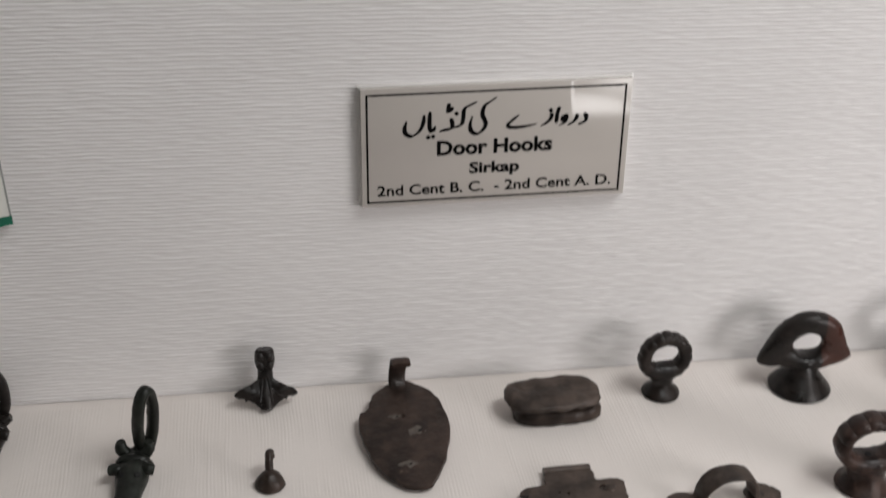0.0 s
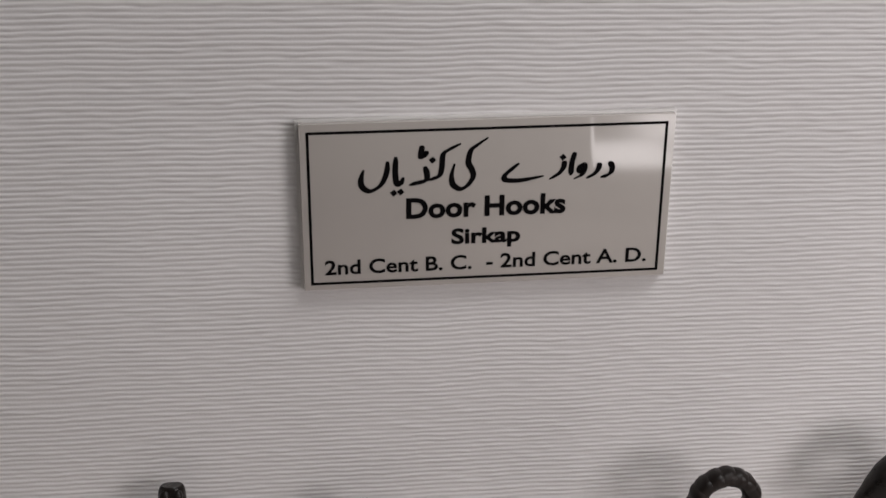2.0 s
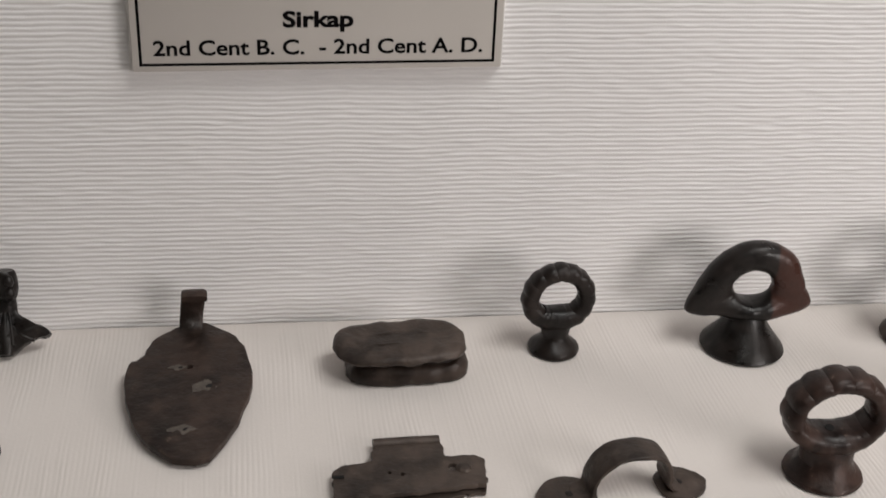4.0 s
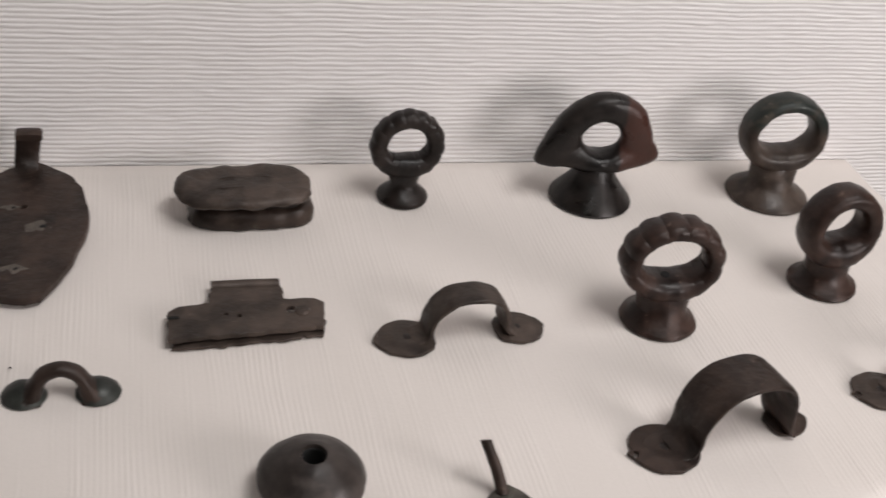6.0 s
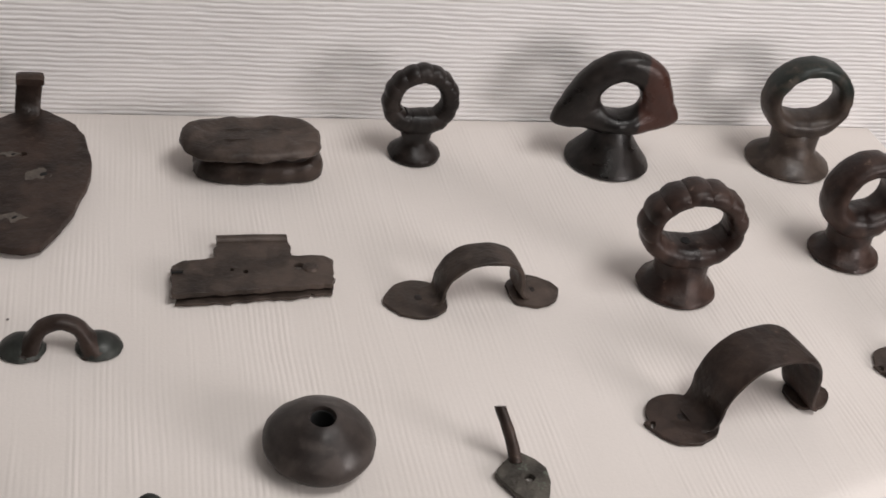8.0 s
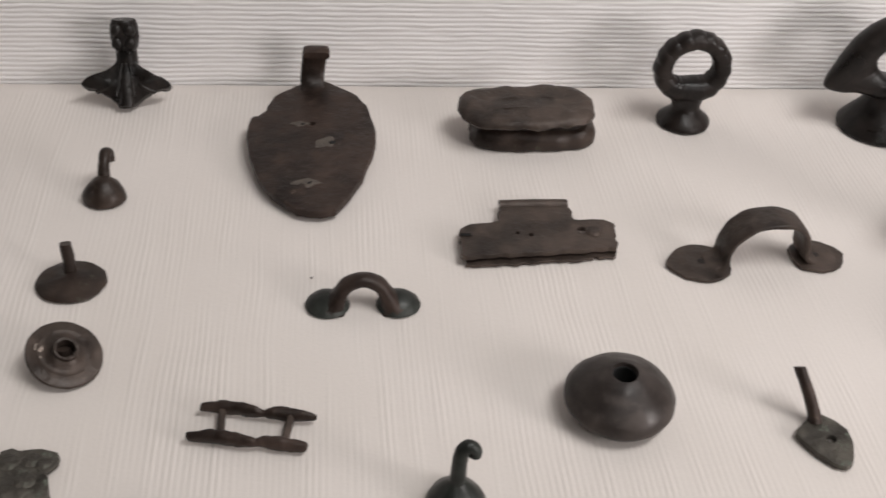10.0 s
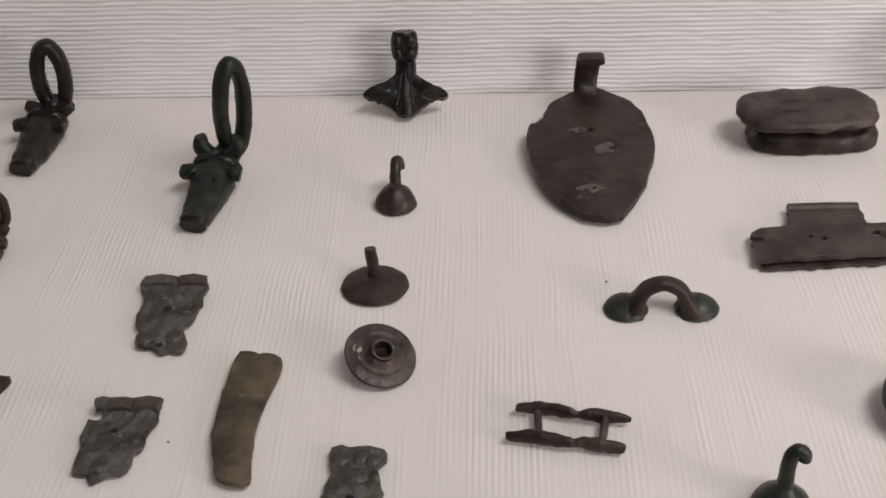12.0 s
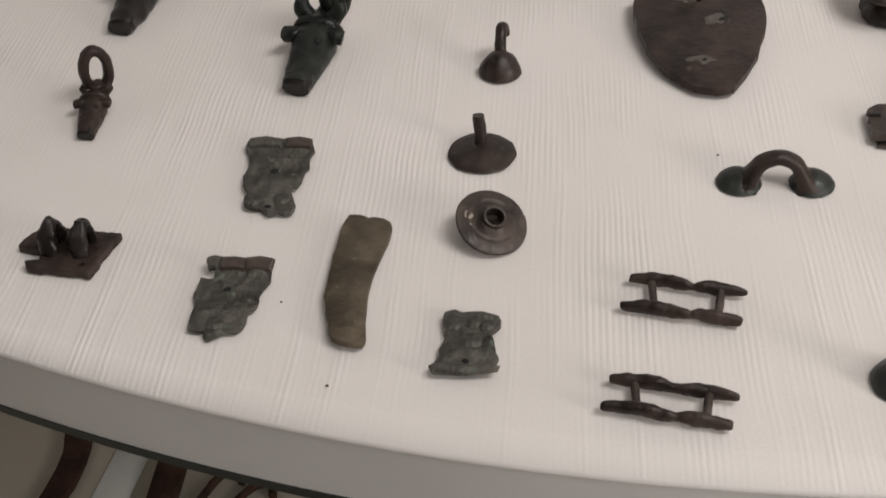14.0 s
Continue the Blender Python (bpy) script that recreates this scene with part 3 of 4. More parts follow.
# ---- strap and loop handles ----
def strap_handle(x, y, rz, span, height, wide, radii, label, material, notch, seed):
    """Arched sheet strap that flattens into two dished, leaf-shaped ends."""
    t = thing("strap_handle", x, y, rz, label, "handle", "arched strap handles on the shelf")
    h = span / 2
    r0, r1 = radii
    path = curve_through([(-h - r0 * 0.55, 0, 0.13), (-h - r0 * 0.2, 0, 0.2), (-h * 1.02, 0, height * 0.2), (-h * 0.97, 0, height * 0.45), (-h * 0.8, 0, height * 0.72), (-h * 0.45, 0, height * 0.94), (0, 0, height), (h * 0.45, 0, height * 0.97), (h * 0.82, 0, height * 0.82), (h * 0.99, 0, height * 0.52), (h * 1.02, 0, height * 0.24), (h + r1 * 0.25, 0, 0.2), (h + r1 * 0.55, 0, 0.13)], 6)
    part("bow", rough(sweep(path, lambda u: (0.12 - 0.05 * abs(2 * u - 1) ** 6, wide / 2 * (0.82 + 0.18 * math.sin(math.pi * u) + 0.1 * abs(2 * u - 1) ** 4 - 0.5 * max(0.0, abs(2 * u - 1) - 0.93) * 6)), (0, 1, 0), 24, square=0.5), 0.035, 0.8, seed, False), material, t)
    for s, r in ((-1, r0), (1, r1)):
        cx = s * (h + r * 0.66)
        tip = [(1.12, 0.0)] if not (notch and s < 0) else [(1.08, 0.12), (0.8, 0.02), (1.0, -0.14)]
        ring = [(1.0 * math.cos(q), 0.95 * math.sin(q)) for q in (-2.62, -2.0, -1.4, -0.8)] + tip + [(1.0 * math.cos(q), 0.95 * math.sin(q)) for q in (0.75, 1.4, 2.0, 2.62)]

        def dished(px, py, c=cx, q=r):
            d = math.hypot(px - c, py) / q
            return 0.1 * max(0.0, 1 - d * d) - 0.1 * math.exp(-(d / 0.3) ** 2) + 0.04 * math.exp(-((d - 0.48) / 0.12) ** 2)

        outline = [(cx + s * r * px, r * py) for px, py in ring]
        end = part("terminal", plate(outline if s > 0 else outline[::-1], 0.13, smooth=3, worn=0.08, seed=seed + s, warp=dished, cuts=5), material, t, "dished leaf-shaped end")
        # Added dark button stands in for the shaded rivet hole in the dish.
        part("rivet", rough(lathe([(0.17 * r, 0.0), (0.17 * r, 0.04), (0.1 * r, 0.07), (0.0, 0.08)], 14), 0.02, 0.3, seed + 5, False), M_DARK, end, "added dark button for the shaded rivet hole in the dish", m=at(cx - s * 0.04, 0.02 * r, 0.11))
    return t


strap_handle(18.78, -13.95, 5, 3.15, 2.0, 1.4, (1.2, 1.05), "dark grey bronze strap handle with dished ends", M_GREY, False, 11.0)
strap_handle(27.35, -20.75, 11, 3.95, 2.85, 2.1, (1.35, 0.85), "large brown bronze strap handle with a split end", M_BROWN, True, 12.0)
strap_handle(37.2, -18.5, 8, 3.5, 2.05, 1.4, (1.2, 1.0), "dark bronze strap handle with a split end", M_GREY, True, 13.0)


def loop_handle():
    t = thing("loop_handle", 3.53, -16.48, 0, "small green bronze loop handle with two round ends", "handle")
    path = curve_through([(-1.05, -0.12, 0.1), (-0.86, -0.05, 0.5), (-0.55, 0.0, 0.95), (0, 0.02, 1.15), (0.55, 0.0, 0.95), (0.86, -0.05, 0.5), (1.05, -0.12, 0.1)], 7)
    part("bow", rough(sweep(path, lambda u: (0.24 + 0.28 * abs(2 * u - 1) ** 4, 0.33 + 0.26 * abs(2 * u - 1) ** 2), (0, 1, 0), 18, square=0.85), 0.02, 0.5, 21, False), M_BROWN, t, "smooth brown bow")
    for s in (-1, 1):
        part("terminal", rough(lathe([(0.78, 0), (0.8, 0.05), (0.74, 0.16), (0.55, 0.34), (0.3, 0.5), (0, 0.56)], 30), 0.03, 0.4, 22 + s), M_VERDIGRIS, t, "domed round green end", m=at(s * 1.26, 0.04, 0))


loop_handle()


# ---- plates ----
def leaf_plate():
    """Thick leaf-shaped plate with a bent neck behind."""
    t = thing("leaf_plate", 1.7, -6.35, 0, "brown bronze leaf-shaped plate with a bent hook neck", "door hook")
    outline = [(-0.75, 4.45), (0.1, 4.95), (1.1, 4.5), (2.25, 3.3), (2.72, 1.4), (2.72, -0.4), (2.05, -2.5), (1.2, -4.25), (0.7, -4.8), (-0.15, -4.85), (-0.95, -4.35), (-1.95, -3.1), (-2.6, -1.2), (-2.78, 0.8), (-2.62, 1.95), (-2.2, 2.2), (-1.7, 3.5)]
    hole = [(-0.2, 1.4), (-0.05, 1.27), (0.14, 1.36), (0.12, 1.53), (-0.08, 1.57)]
    pl = part("plate", plate([(x * 0.97, y) for x, y in outline], 0.3, (hole[::-1],), 4, 0.14, 31, lambda x, y: 0.16 + 0.05 * (y + 5.1) + 0.03 * noise.noise(Vector((x, y, 4.0)))), M_BROWN, t, "pitted leaf-shaped plate")
    for x, y, r in ((-0.5, 1.4, 0.3), (0.72, 0.0, 0.5), (-0.2, -2.9, 0.42)):
        z = 0.44 + 0.05 * (y + 5.1)
        blot = [(r * k * 1.2 * math.cos(q), r * k * 0.95 * math.sin(q)) for q, k in zip((0, 0.7, 1.4, 2.1, 2.8, 3.5, 4.2, 4.9, 5.6), (1.2, 0.8, 1.0, 0.7, 1.1, 1.25, 0.75, 1.0, 0.85))]
        part("scar", rough(plate(blot, 0.035, (), 2, 0.2, 34 + x), 0.02, 0.2, x, False), M_SCAR, pl, "worn paler scar", m=at(x, y, z - 0.005, 3, 0, 25 * x))
        # Black dot laid on the scar for the shade in a pit.
        part("pit", rough(lathe([(r * 0.28, 0.0), (r * 0.24, 0.02), (0, 0.025)], 10), 0.02, 0.2, x), M_HOLE_SHADE, pl, "black dot for the shade in a small pit", m=at(x + 0.12, y - 0.03, z + 0.028, 3, 0, 40) @ Matrix.Diagonal((1.3, 0.7, 1, 1)))
    neck = curve_through([(0, 3.7, 0.66), (0, 4.35, 0.82), (0, 4.8, 1.25), (0.08, 4.95, 1.85), (0.14, 4.82, 2.45), (0.18, 4.42, 2.72), (0.2, 4.0, 2.66)], 6)
    part("neck", rough(sweep(neck, lambda u: (0.18, 0.5 + 0.08 * u), (1, 0, 0), 16, square=0.5), 0.03, 0.5, 33, False), M_BROWN, t, "bent strap neck")


leaf_plate()


def pill(hx, hy, profile, n=72):
    """Oblong block with rounded ends; profile: (inset, height) from the foot up."""
    bm = bmesh.new()
    rings = []
    for inset, z in profile:
        r, k = hy - inset, hx - hy
        ring = []
        for i in range(n):
            a = 2 * math.pi * i / n
            c = math.cos(a)
            ring.append(bm.verts.new((r * c + k * max(-1.0, min(1.0, c * 1.6)), r * math.copysign(abs(math.sin(a)) ** 0.8, math.sin(a)), z)))
        rings.append(ring)
    for a, b in zip(rings, rings[1:]):
        for i in range(n):
            q = (i + 1) % n
            bm.faces.new((a[i], a[q], b[q], b[i]))
    bm.faces.new(rings[0][::-1])
    bm.faces.new(rings[-1])
    return bm


def spool_block():
    t = thing("spool_block", 11.15, -4.75, 2, "brown corroded block of two oblong plates joined by a core", "door fitting")
    part("lower_plate", rough(pill(2.75, 1.4, [(0.1, 0), (0.0, 0.15), (0.0, 0.35), (0.03, 0.55), (0.12, 0.72), (0.3, 0.84), (0.6, 0.88), (1.0, 0.9)]), 0.1, 0.6, 41), M_UMBER, t, m=at(0.08, 0.1, 0))
    part("core", rough(pill(2.3, 0.95, [(0.0, 0), (0.04, 0.3), (0.0, 0.62)]), 0.06, 0.5, 42, False), M_DARK, t, m=at(0.0, 0.05, 0.76))
    part("upper_plate", rough(pill(2.95, 1.66, [(0.3, 0), (0.08, 0.06), (0.0, 0.18), (0.03, 0.32), (0.14, 0.42), (0.4, 0.46), (0.8, 0.45), (1.2, 0.46)]), 0.1, 0.75, 43, False), M_GREY, t, m=at(-0.3, 0.0, 1.29, 2, -1))


spool_block()


def hinge_plate():
    t = thing("hinge_plate", 10.4, -12.4, 0, "grey brown sheet bronze hinge leaf with a rolled tab", "hinge")
    outline = [(-3.05, 0.1), (-3.1, -1.75), (2.85, -1.2), (3.05, 0.45), (2.7, 0.75), (1.55, 0.72), (1.42, 1.95), (-1.25, 1.9), (-1.5, 0.55), (-2.7, 0.4)]
    holes = [disc_loop(1.7, 0.0, 0.2, 10)[::-1], disc_loop(-0.85, -0.2, 0.08, 8)[::-1], disc_loop(-0.35, -0.32, 0.1, 8)[::-1]]
    part("leaf", plate(outline, 0.2, holes, 1, 0.14, 51, lambda x, y: 0.24 + (0.012 * y * y if y < 0 else -0.01 * y * y)), M_GREY, t)
    part("under_leaf", plate([(-2.95, -1.2), (-2.95, -1.92), (-1.0, -1.78), (2.85, -1.36), (2.95, -0.8)], 0.1, (), 1, 0.16, 52), M_GREY, t, "second sheet folded under", m=at(0, 0, 0.03))
    roll = [(-1.3, 1.85, 0.3), (0.1, 1.89, 0.32), (1.42, 1.92, 0.3)]
    part("knuckle", rough(sweep(roll, lambda u: (0.24, 0.24), (0, 0, 1), 16), 0.02, 0.4, 53, False), M_GREY, t, "rolled tube along the tab")
    # Slot is not cut; a black strip paints its shade.
    part("slot", box(-3.08, -0.42, 0.46, -2.65, -0.3, 0.5), M_HOLE_SHADE, t, "black strip for the shade in a slot")
    part("bump", rough(lathe([(0.32, 0), (0.25, 0.08), (0, 0.1)], 16), 0.02, 0.3, 54, False), M_GREY, t, "low rivet bump", m=at(2.1, -0.15, 0.46))


hinge_plate()


def ridge(v, c, w):
    return math.exp(-((v - c) / w) ** 2)


def sheet_fitting(x, y, outline, holes, label, seed, bosses, relief):
    t = thing("sheet_fitting", x, y, 0, label, "door fitting", "torn sheet bronze fittings on the shelf")
    hs = [disc_loop(hx, hy, r * 1.25, 8)[::-1] for hx, hy, r in holes]
    sh = part("sheet", rough(plate(outline, 0.11, hs, 2, 0.15, seed, lambda px, py: 0.09 + relief(px, py) + 0.06 * noise.noise(Vector((px * 1.3, py * 1.3, seed))), cuts=7), 0.075, 0.26, seed, False), M_SHEET, t)
    for hx, hy, r in holes:
        # Black disc inside the cut hole, painting the shade there.
        part("peg_hole_shade", lathe([(r * 1.3, 0), (r * 1.3, 0.03), (r * 1.1, 0.04)], 10), M_HOLE_SHADE, sh, "black disc for the shade in a drilled hole", m=at(hx, hy, 0.14 + relief(hx, hy)))
    for bx, by, r in bosses:
        part("boss", rough(lathe([(r, 0), (r * 0.9, 0.03), (r * 0.6, 0.07), (r * 0.3, 0.06), (0, 0.05)], 18), 0.04, 0.3, seed + bx, False), M_SHEET, sh, "embossed round", m=at(bx, by, 0.2 + relief(bx, by)))
    return t


p1 = sheet_fitting(-14.28, -16.8, [(-1.31, 1.65), (-1.12, 1.98), (-0.5, 2.12), (0.03, 1.95), (0.24, 2.2), (1.12, 2.1), (1.22, 0.92), (1.05, 0.31), (1.16, -0.35), (0.96, -0.74), (0.83, -0.84), (1.05, -1.62), (0.99, -2.09), (0.54, -2.03), (0.21, -2.22), (-0.14, -1.95), (-0.66, -1.9), (-0.79, -1.34), (-0.73, -1.02), (-0.95, -0.64), (-1.03, -0.05), (-0.97, 0.69), (-1.1, 1.13)],
              [(0.01, 0.3, 0.12), (0.12, -1.73, 0.09)], "dark green torn sheet bronze fitting with small holes", 61.0, ((-0.4, -1.4, 0.3), (0.55, -1.3, 0.32)),
              lambda px, py: 0.24 * ridge(py, 1.9, 0.3) + 0.2 * ridge(py, 0.85, 0.14) - 0.06 * ridge(py, 1.35, 0.3) + 0.1 * ridge(py + 0.5 * px, -0.45, 0.18) * (px > 0))
p2 = sheet_fitting(-14.6, -23.45, [(-0.97, 1.89), (-0.65, 1.89), (-0.47, 2.05), (0.27, 1.97), (0.46, 1.92), (1.16, 1.87), (1.21, 1.08), (1.09, 0.84), (1.06, 0.31), (1.05, -0.27), (0.77, -0.5), (0.76, -1.23), (0.2, -1.4), (-0.32, -1.76), (-0.53, -1.37), (-1.03, -1.33), (-0.98, -0.66), (-0.97, -0.2), (-1.12, 0.26), (-1.06, 1.05), (-0.7, 1.14), (-0.7, 1.46), (-0.95, 1.55)],
              [(-0.12, 0.54, 0.12)], "grey green torn sheet bronze fitting with a rolled edge", 63.0, ((-0.2, -1.0, 0.32), (0.25, -0.3, 0.3)),
              lambda px, py: 0.3 * ridge(py, 1.68, 0.3) - 0.08 * ridge(px, 0.36, 0.07) * (py > 1.2) + 0.08 * ridge(py, -0.55, 0.15))
for px0, px1, tone in ((-1.15, 0.02, M_SHEET), (0.22, 1.12, M_GREY)):
    part("upper_fold", rough(sweep([(px0, 1.82, 0.3), ((px0 + px1) / 2, 1.86, 0.33), (px1, 1.82, 0.3)], lambda u: (0.24, 0.16), (0, 0, 1), 12, square=0.7), 0.06, 0.35, 62 + px0, False), tone, p1, "thick folded upper edge")
for px0, px1, tone in ((-0.92, -0.55, M_SHEET), (-0.45, 0.32, M_GREY), (0.36, 1.18, M_GREY)):
    part("upper_roll", rough(sweep([(px0, 1.66, 0.3), ((px0 + px1) / 2, 1.68, 0.33), (px1, 1.64, 0.3)], lambda u: (0.27, 0.2), (0, 0, 1), 12, square=0.7), 0.05, 0.35, 64 + px0, False), tone, p2, "rolled upper edge")
sheet_fitting(-6.78, -25.1, [(-0.75, 1.4), (-0.3, 1.55), (0.4, 1.5), (0.9, 1.35), (0.95, 0.9), (0.6, 0.5), (0.75, 0.1), (0.95, -0.5), (0.85, -1.0), (1.0, -1.25), (-1.0, -1.3), (-0.9, -0.95), (-0.85, -0.2), (-0.6, 0.3), (-0.85, 0.75)],
              [(-0.05, -0.7, 0.1)], "green sheet bronze fitting with embossed rounds", 65.0, ((-0.45, 0.95, 0.33), (0.2, 1.05, 0.3), (0.55, 0.9, 0.26), (0.1, 0.2, 0.35)),
              lambda px, py: 0.22 * ridge(py, -1.12, 0.22))


def bent_strip():
    t = thing("bent_strip", -10.6, -22.15, 0, "olive brown curved bronze strip with a split end", "door fitting")
    outline = [(-0.59, 2.98), (-0.19, 2.96), (0.17, 2.83), (0.43, 2.89), (0.89, 2.71), (0.91, 2.05), (0.71, 0.84), (0.57, -0.08), (0.53, -0.79), (0.52, -1.48), (0.68, -2.8), (0.6, -3.2), (0.12, -3.18), (-0.36, -3.04), (-0.6, -2.23), (-0.77, -1.51), (-0.91, -0.58), (-0.9, 0.62), (-0.83, 1.25), (-0.76, 2.28)]
    part("strip", rough(plate(outline, 0.2, (), 2, 0.08, 71, lambda x, y: 0.13 + 0.1 * math.cos(x * 1.6) - 0.07 * ridge(y, -2.45, 0.12) + 0.04 * noise.noise(Vector((x * 1.5, y * 0.9, 3.0))), cuts=6), 0.035, 0.5, 71, False), M_OLIVE, t)
    part("lip", rough(sweep([(-0.45, -2.7, 0.3), (0.05, -2.62, 0.36), (0.55, -2.72, 0.33)], lambda u: (0.1, 0.1), (0, 0, 1), 10), 0.05, 0.3, 72, False), M_OLIVE, t, "curled torn lip")
    # Black strip on the metal stands for the shaded opening of a tear.
    part("tear", rough(box(-0.4, -2.98, 0.3, 0.2, -2.82, 0.4, 0.02), 0.05, 0.2, 73, False), M_HOLE_SHADE, t, "black strip for the shade in a tear")


bent_strip()


def double_frame(x, y, rz, label, seed, gap):
    """Two lobed bars joined by two rods."""
    t = thing("double_bar_fitting", x, y, rz, label, "door fitting", "twin bar fittings on the shelf")
    for yy, off, top in ((0.66 * gap, 0.04, 1.0), (-0.7 * gap, -0.1, 0.0)):
        def lobes(u, back=top):
            u = min(max(u, 0.0), 1.0)
            waist = 0.55 - 0.05 * back
            swell = math.sin(math.pi * min(1.0, u / waist)) ** 0.5 if u < waist else math.sin(math.pi * min(1.0, (u - waist) / (1 - waist))) ** 0.5
            knob = 0.35 * math.exp(-((u - waist) / 0.03) ** 2)
            body = 0.4 + 0.6 * max(swell, knob)
            thin = 1 - 0.35 * back * max(0.0, u - 0.8) / 0.2
            return 0.19 * body * thin, 0.25 * body * thin

        path = curve_through([(px + off, yy + py, pz) for px, py, pz in ((-1.9, 0.02, 0.3), (-1.14, 0.08, 0.32), (-0.48, 0.04, 0.34), (0.1, -0.05, 0.32), (0.57, 0.0, 0.32), (1.23, 0.0, 0.3), (1.82, -0.04, 0.28))], 9)
        part("bar", rough(sweep(path, lobes, (0, 0, 1), 14), 0.05, 0.35, seed + yy, False), M_BROWN, t)
    for xx, drift in ((-1.16, 0.2), (1.02, -0.02)):
        part("rod", rough(sweep([(xx, 0.68 * gap, 0.3), (xx + drift / 2, 0, 0.31), (xx + drift, -0.7 * gap, 0.3)], lambda u: (0.13, 0.14), (0, 0, 1), 10), 0.02, 0.3, seed + xx, False), M_GREY, t)
    return t


double_frame(-0.02, -22.88, -8, "thin brown bronze fitting of twin bars and rods", 81.0, 0.98)
double_frame(-0.74, -27.25, -8, "dark bronze fitting of twin bars and rods", 83.0, 0.82)


# ---- knobs, studs and hooks ----
def whorl():
    t = thing("pierced_knob", 11.6, -22.7, 0, "dark green bun-shaped bronze knob with a drilled hole", "door knob")
    part("body", rough(lathe([(0.95, 0), (1.3, 0.1), (1.66, 0.38), (1.86, 0.68), (1.86, 0.88), (1.64, 1.2), (1.22, 1.54), (0.82, 1.82), (0.53, 1.99), (0.45, 2.0), (0.42, 1.92), (0.42, 1.3), (0.42, 0.6), (0, 0.58)], 56), 0.03, 0.8, 91), M_BUN, t, m=at(0, 0.5, 0.06, 7) @ Matrix.Diagonal((0.97, 0.95, 0.93, 1)))
    # Added black lining that puts shade into the drilled hole.
    part("socket", lathe([(0, 0.62), (0.36, 0.64), (0.37, 1.3), (0.38, 1.82), (0.415, 1.84), (0.415, 0.61), (0, 0.6)], 30), M_HOLE_SHADE, t, "black lining for the shade in the drilled socket", m=at(0, 0.5, 0.06, 7) @ Matrix.Diagonal((0.97, 0.95, 0.93, 1)))


whorl()


def spade_pin():
    t = thing("spade_pin", 18.1, -23.8, 0, "green bronze pin with a pierced pentagonal plate", "door hook")
    part("plate", plate([(-0.12, 1.05), (0.22, 1.08), (0.86, 0.35), (0.62, -0.8), (0.45, -1.18), (-0.1, -1.2), (-0.85, 0.0), (-0.85, 0.4)], 0.2, (disc_loop(0.16, -0.05, 0.17, 10)[::-1],), 2, 0.06, 95, lambda x, y: 0.04), M_SHEET, t)
    part("pin", rough(sweep(curve_through([(-0.12, 0.7, 0.15), (-0.16, 1.0, 0.48), (-0.36, 1.42, 1.05), (-0.6, 1.85, 1.62)], 5), lambda u: (0.23 - 0.03 * u, 0.23 - 0.03 * u), (1, 0, 0), 12), 0.02, 0.3, 96, False), M_BROWN, t)


spade_pin()


def disc_stud(x, y, r, pin, label, material, seed, hooked):
    t = thing("disc_stud", x, y, 0, label, "door hook", "small disc studs on the shelf")
    part("disc", rough(lathe([(r * 0.95, 0), (r, 0.06), (r * 0.93, 0.12 + 0.2 * hooked), (r * 0.7, 0.18 + 0.45 * hooked), (0.32, 0.28 + 0.6 * hooked), (0, 0.4 + 0.6 * hooked)], 34), 0.04, 0.5, seed), material, t)
    part("pin", rough(sweep(curve_through(pin, 6), lambda u: (0.24 - 0.02 * u, 0.24 - 0.02 * u), (1, 0, 0), 12), 0.025, 0.3, seed + 1, False), material, t)
    return t


disc_stud(-6.4, -9.5, 0.86, [(0, 0.1, 0.2), (0, 0.35, 0.85), (0.0, 0.68, 1.28), (0.02, 1.0, 1.45), (0.1, 1.25, 1.3), (0.12, 1.2, 1.0)], "small dark bronze hook on a domed disc", M_UMBER, 101.0, 1)
disc_stud(-6.85, -15.0, 1.27, [(-0.05, 0.3, 0.15), (-0.08, 0.42, 0.7), (-0.15, 0.55, 1.35)], "dark bronze disc stud with an upright pin", M_UMBER, 103.0, 0)


def socket_disc():
    t = thing("socket_disc", -6.35, -19.55, 0, "grey bronze disc with a raised socket, propped on its rim", "door knob")
    tilt = at(0.05, -0.15, 0.62, 25, 9, 24) @ Matrix.Diagonal((0.88, 0.88, 0.9, 1))
    d = part("disc", rough(lathe([(1.36, -0.1), (1.42, 0.0), (1.38, 0.08), (1.1, 0.1), (0.98, 0.16), (0.86, 0.12), (0.72, 0.16), (0.6, 0.26), (0.48, 0.34), (0.47, 0.5), (0.43, 0.52), (0.36, 0.5), (0.34, -0.05), (0, -0.08)], 48), 0.025, 0.4, 111, False), M_GREY, t, m=tilt)
    part("chip", rough(lathe([(0.2, 0.0), (0.16, 0.02), (0, 0.03)], 9), 0.12, 0.14, 112, False), M_PALE, t, "pale chipped spot", m=tilt @ at(-0.85, 0.4, 0.12))
    part("chip", rough(lathe([(0.11, 0.0), (0.08, 0.02), (0, 0.03)], 8), 0.06, 0.1, 113, False), M_PALE, t, "pale chipped spot", m=tilt @ at(-0.95, 0.02, 0.1))
    part("stub", lathe([(0.3, 0), (0.28, 0.5), (0.25, 0.75)], 16), M_GREY, t, m=at(0, 0.1, 0))


socket_disc()


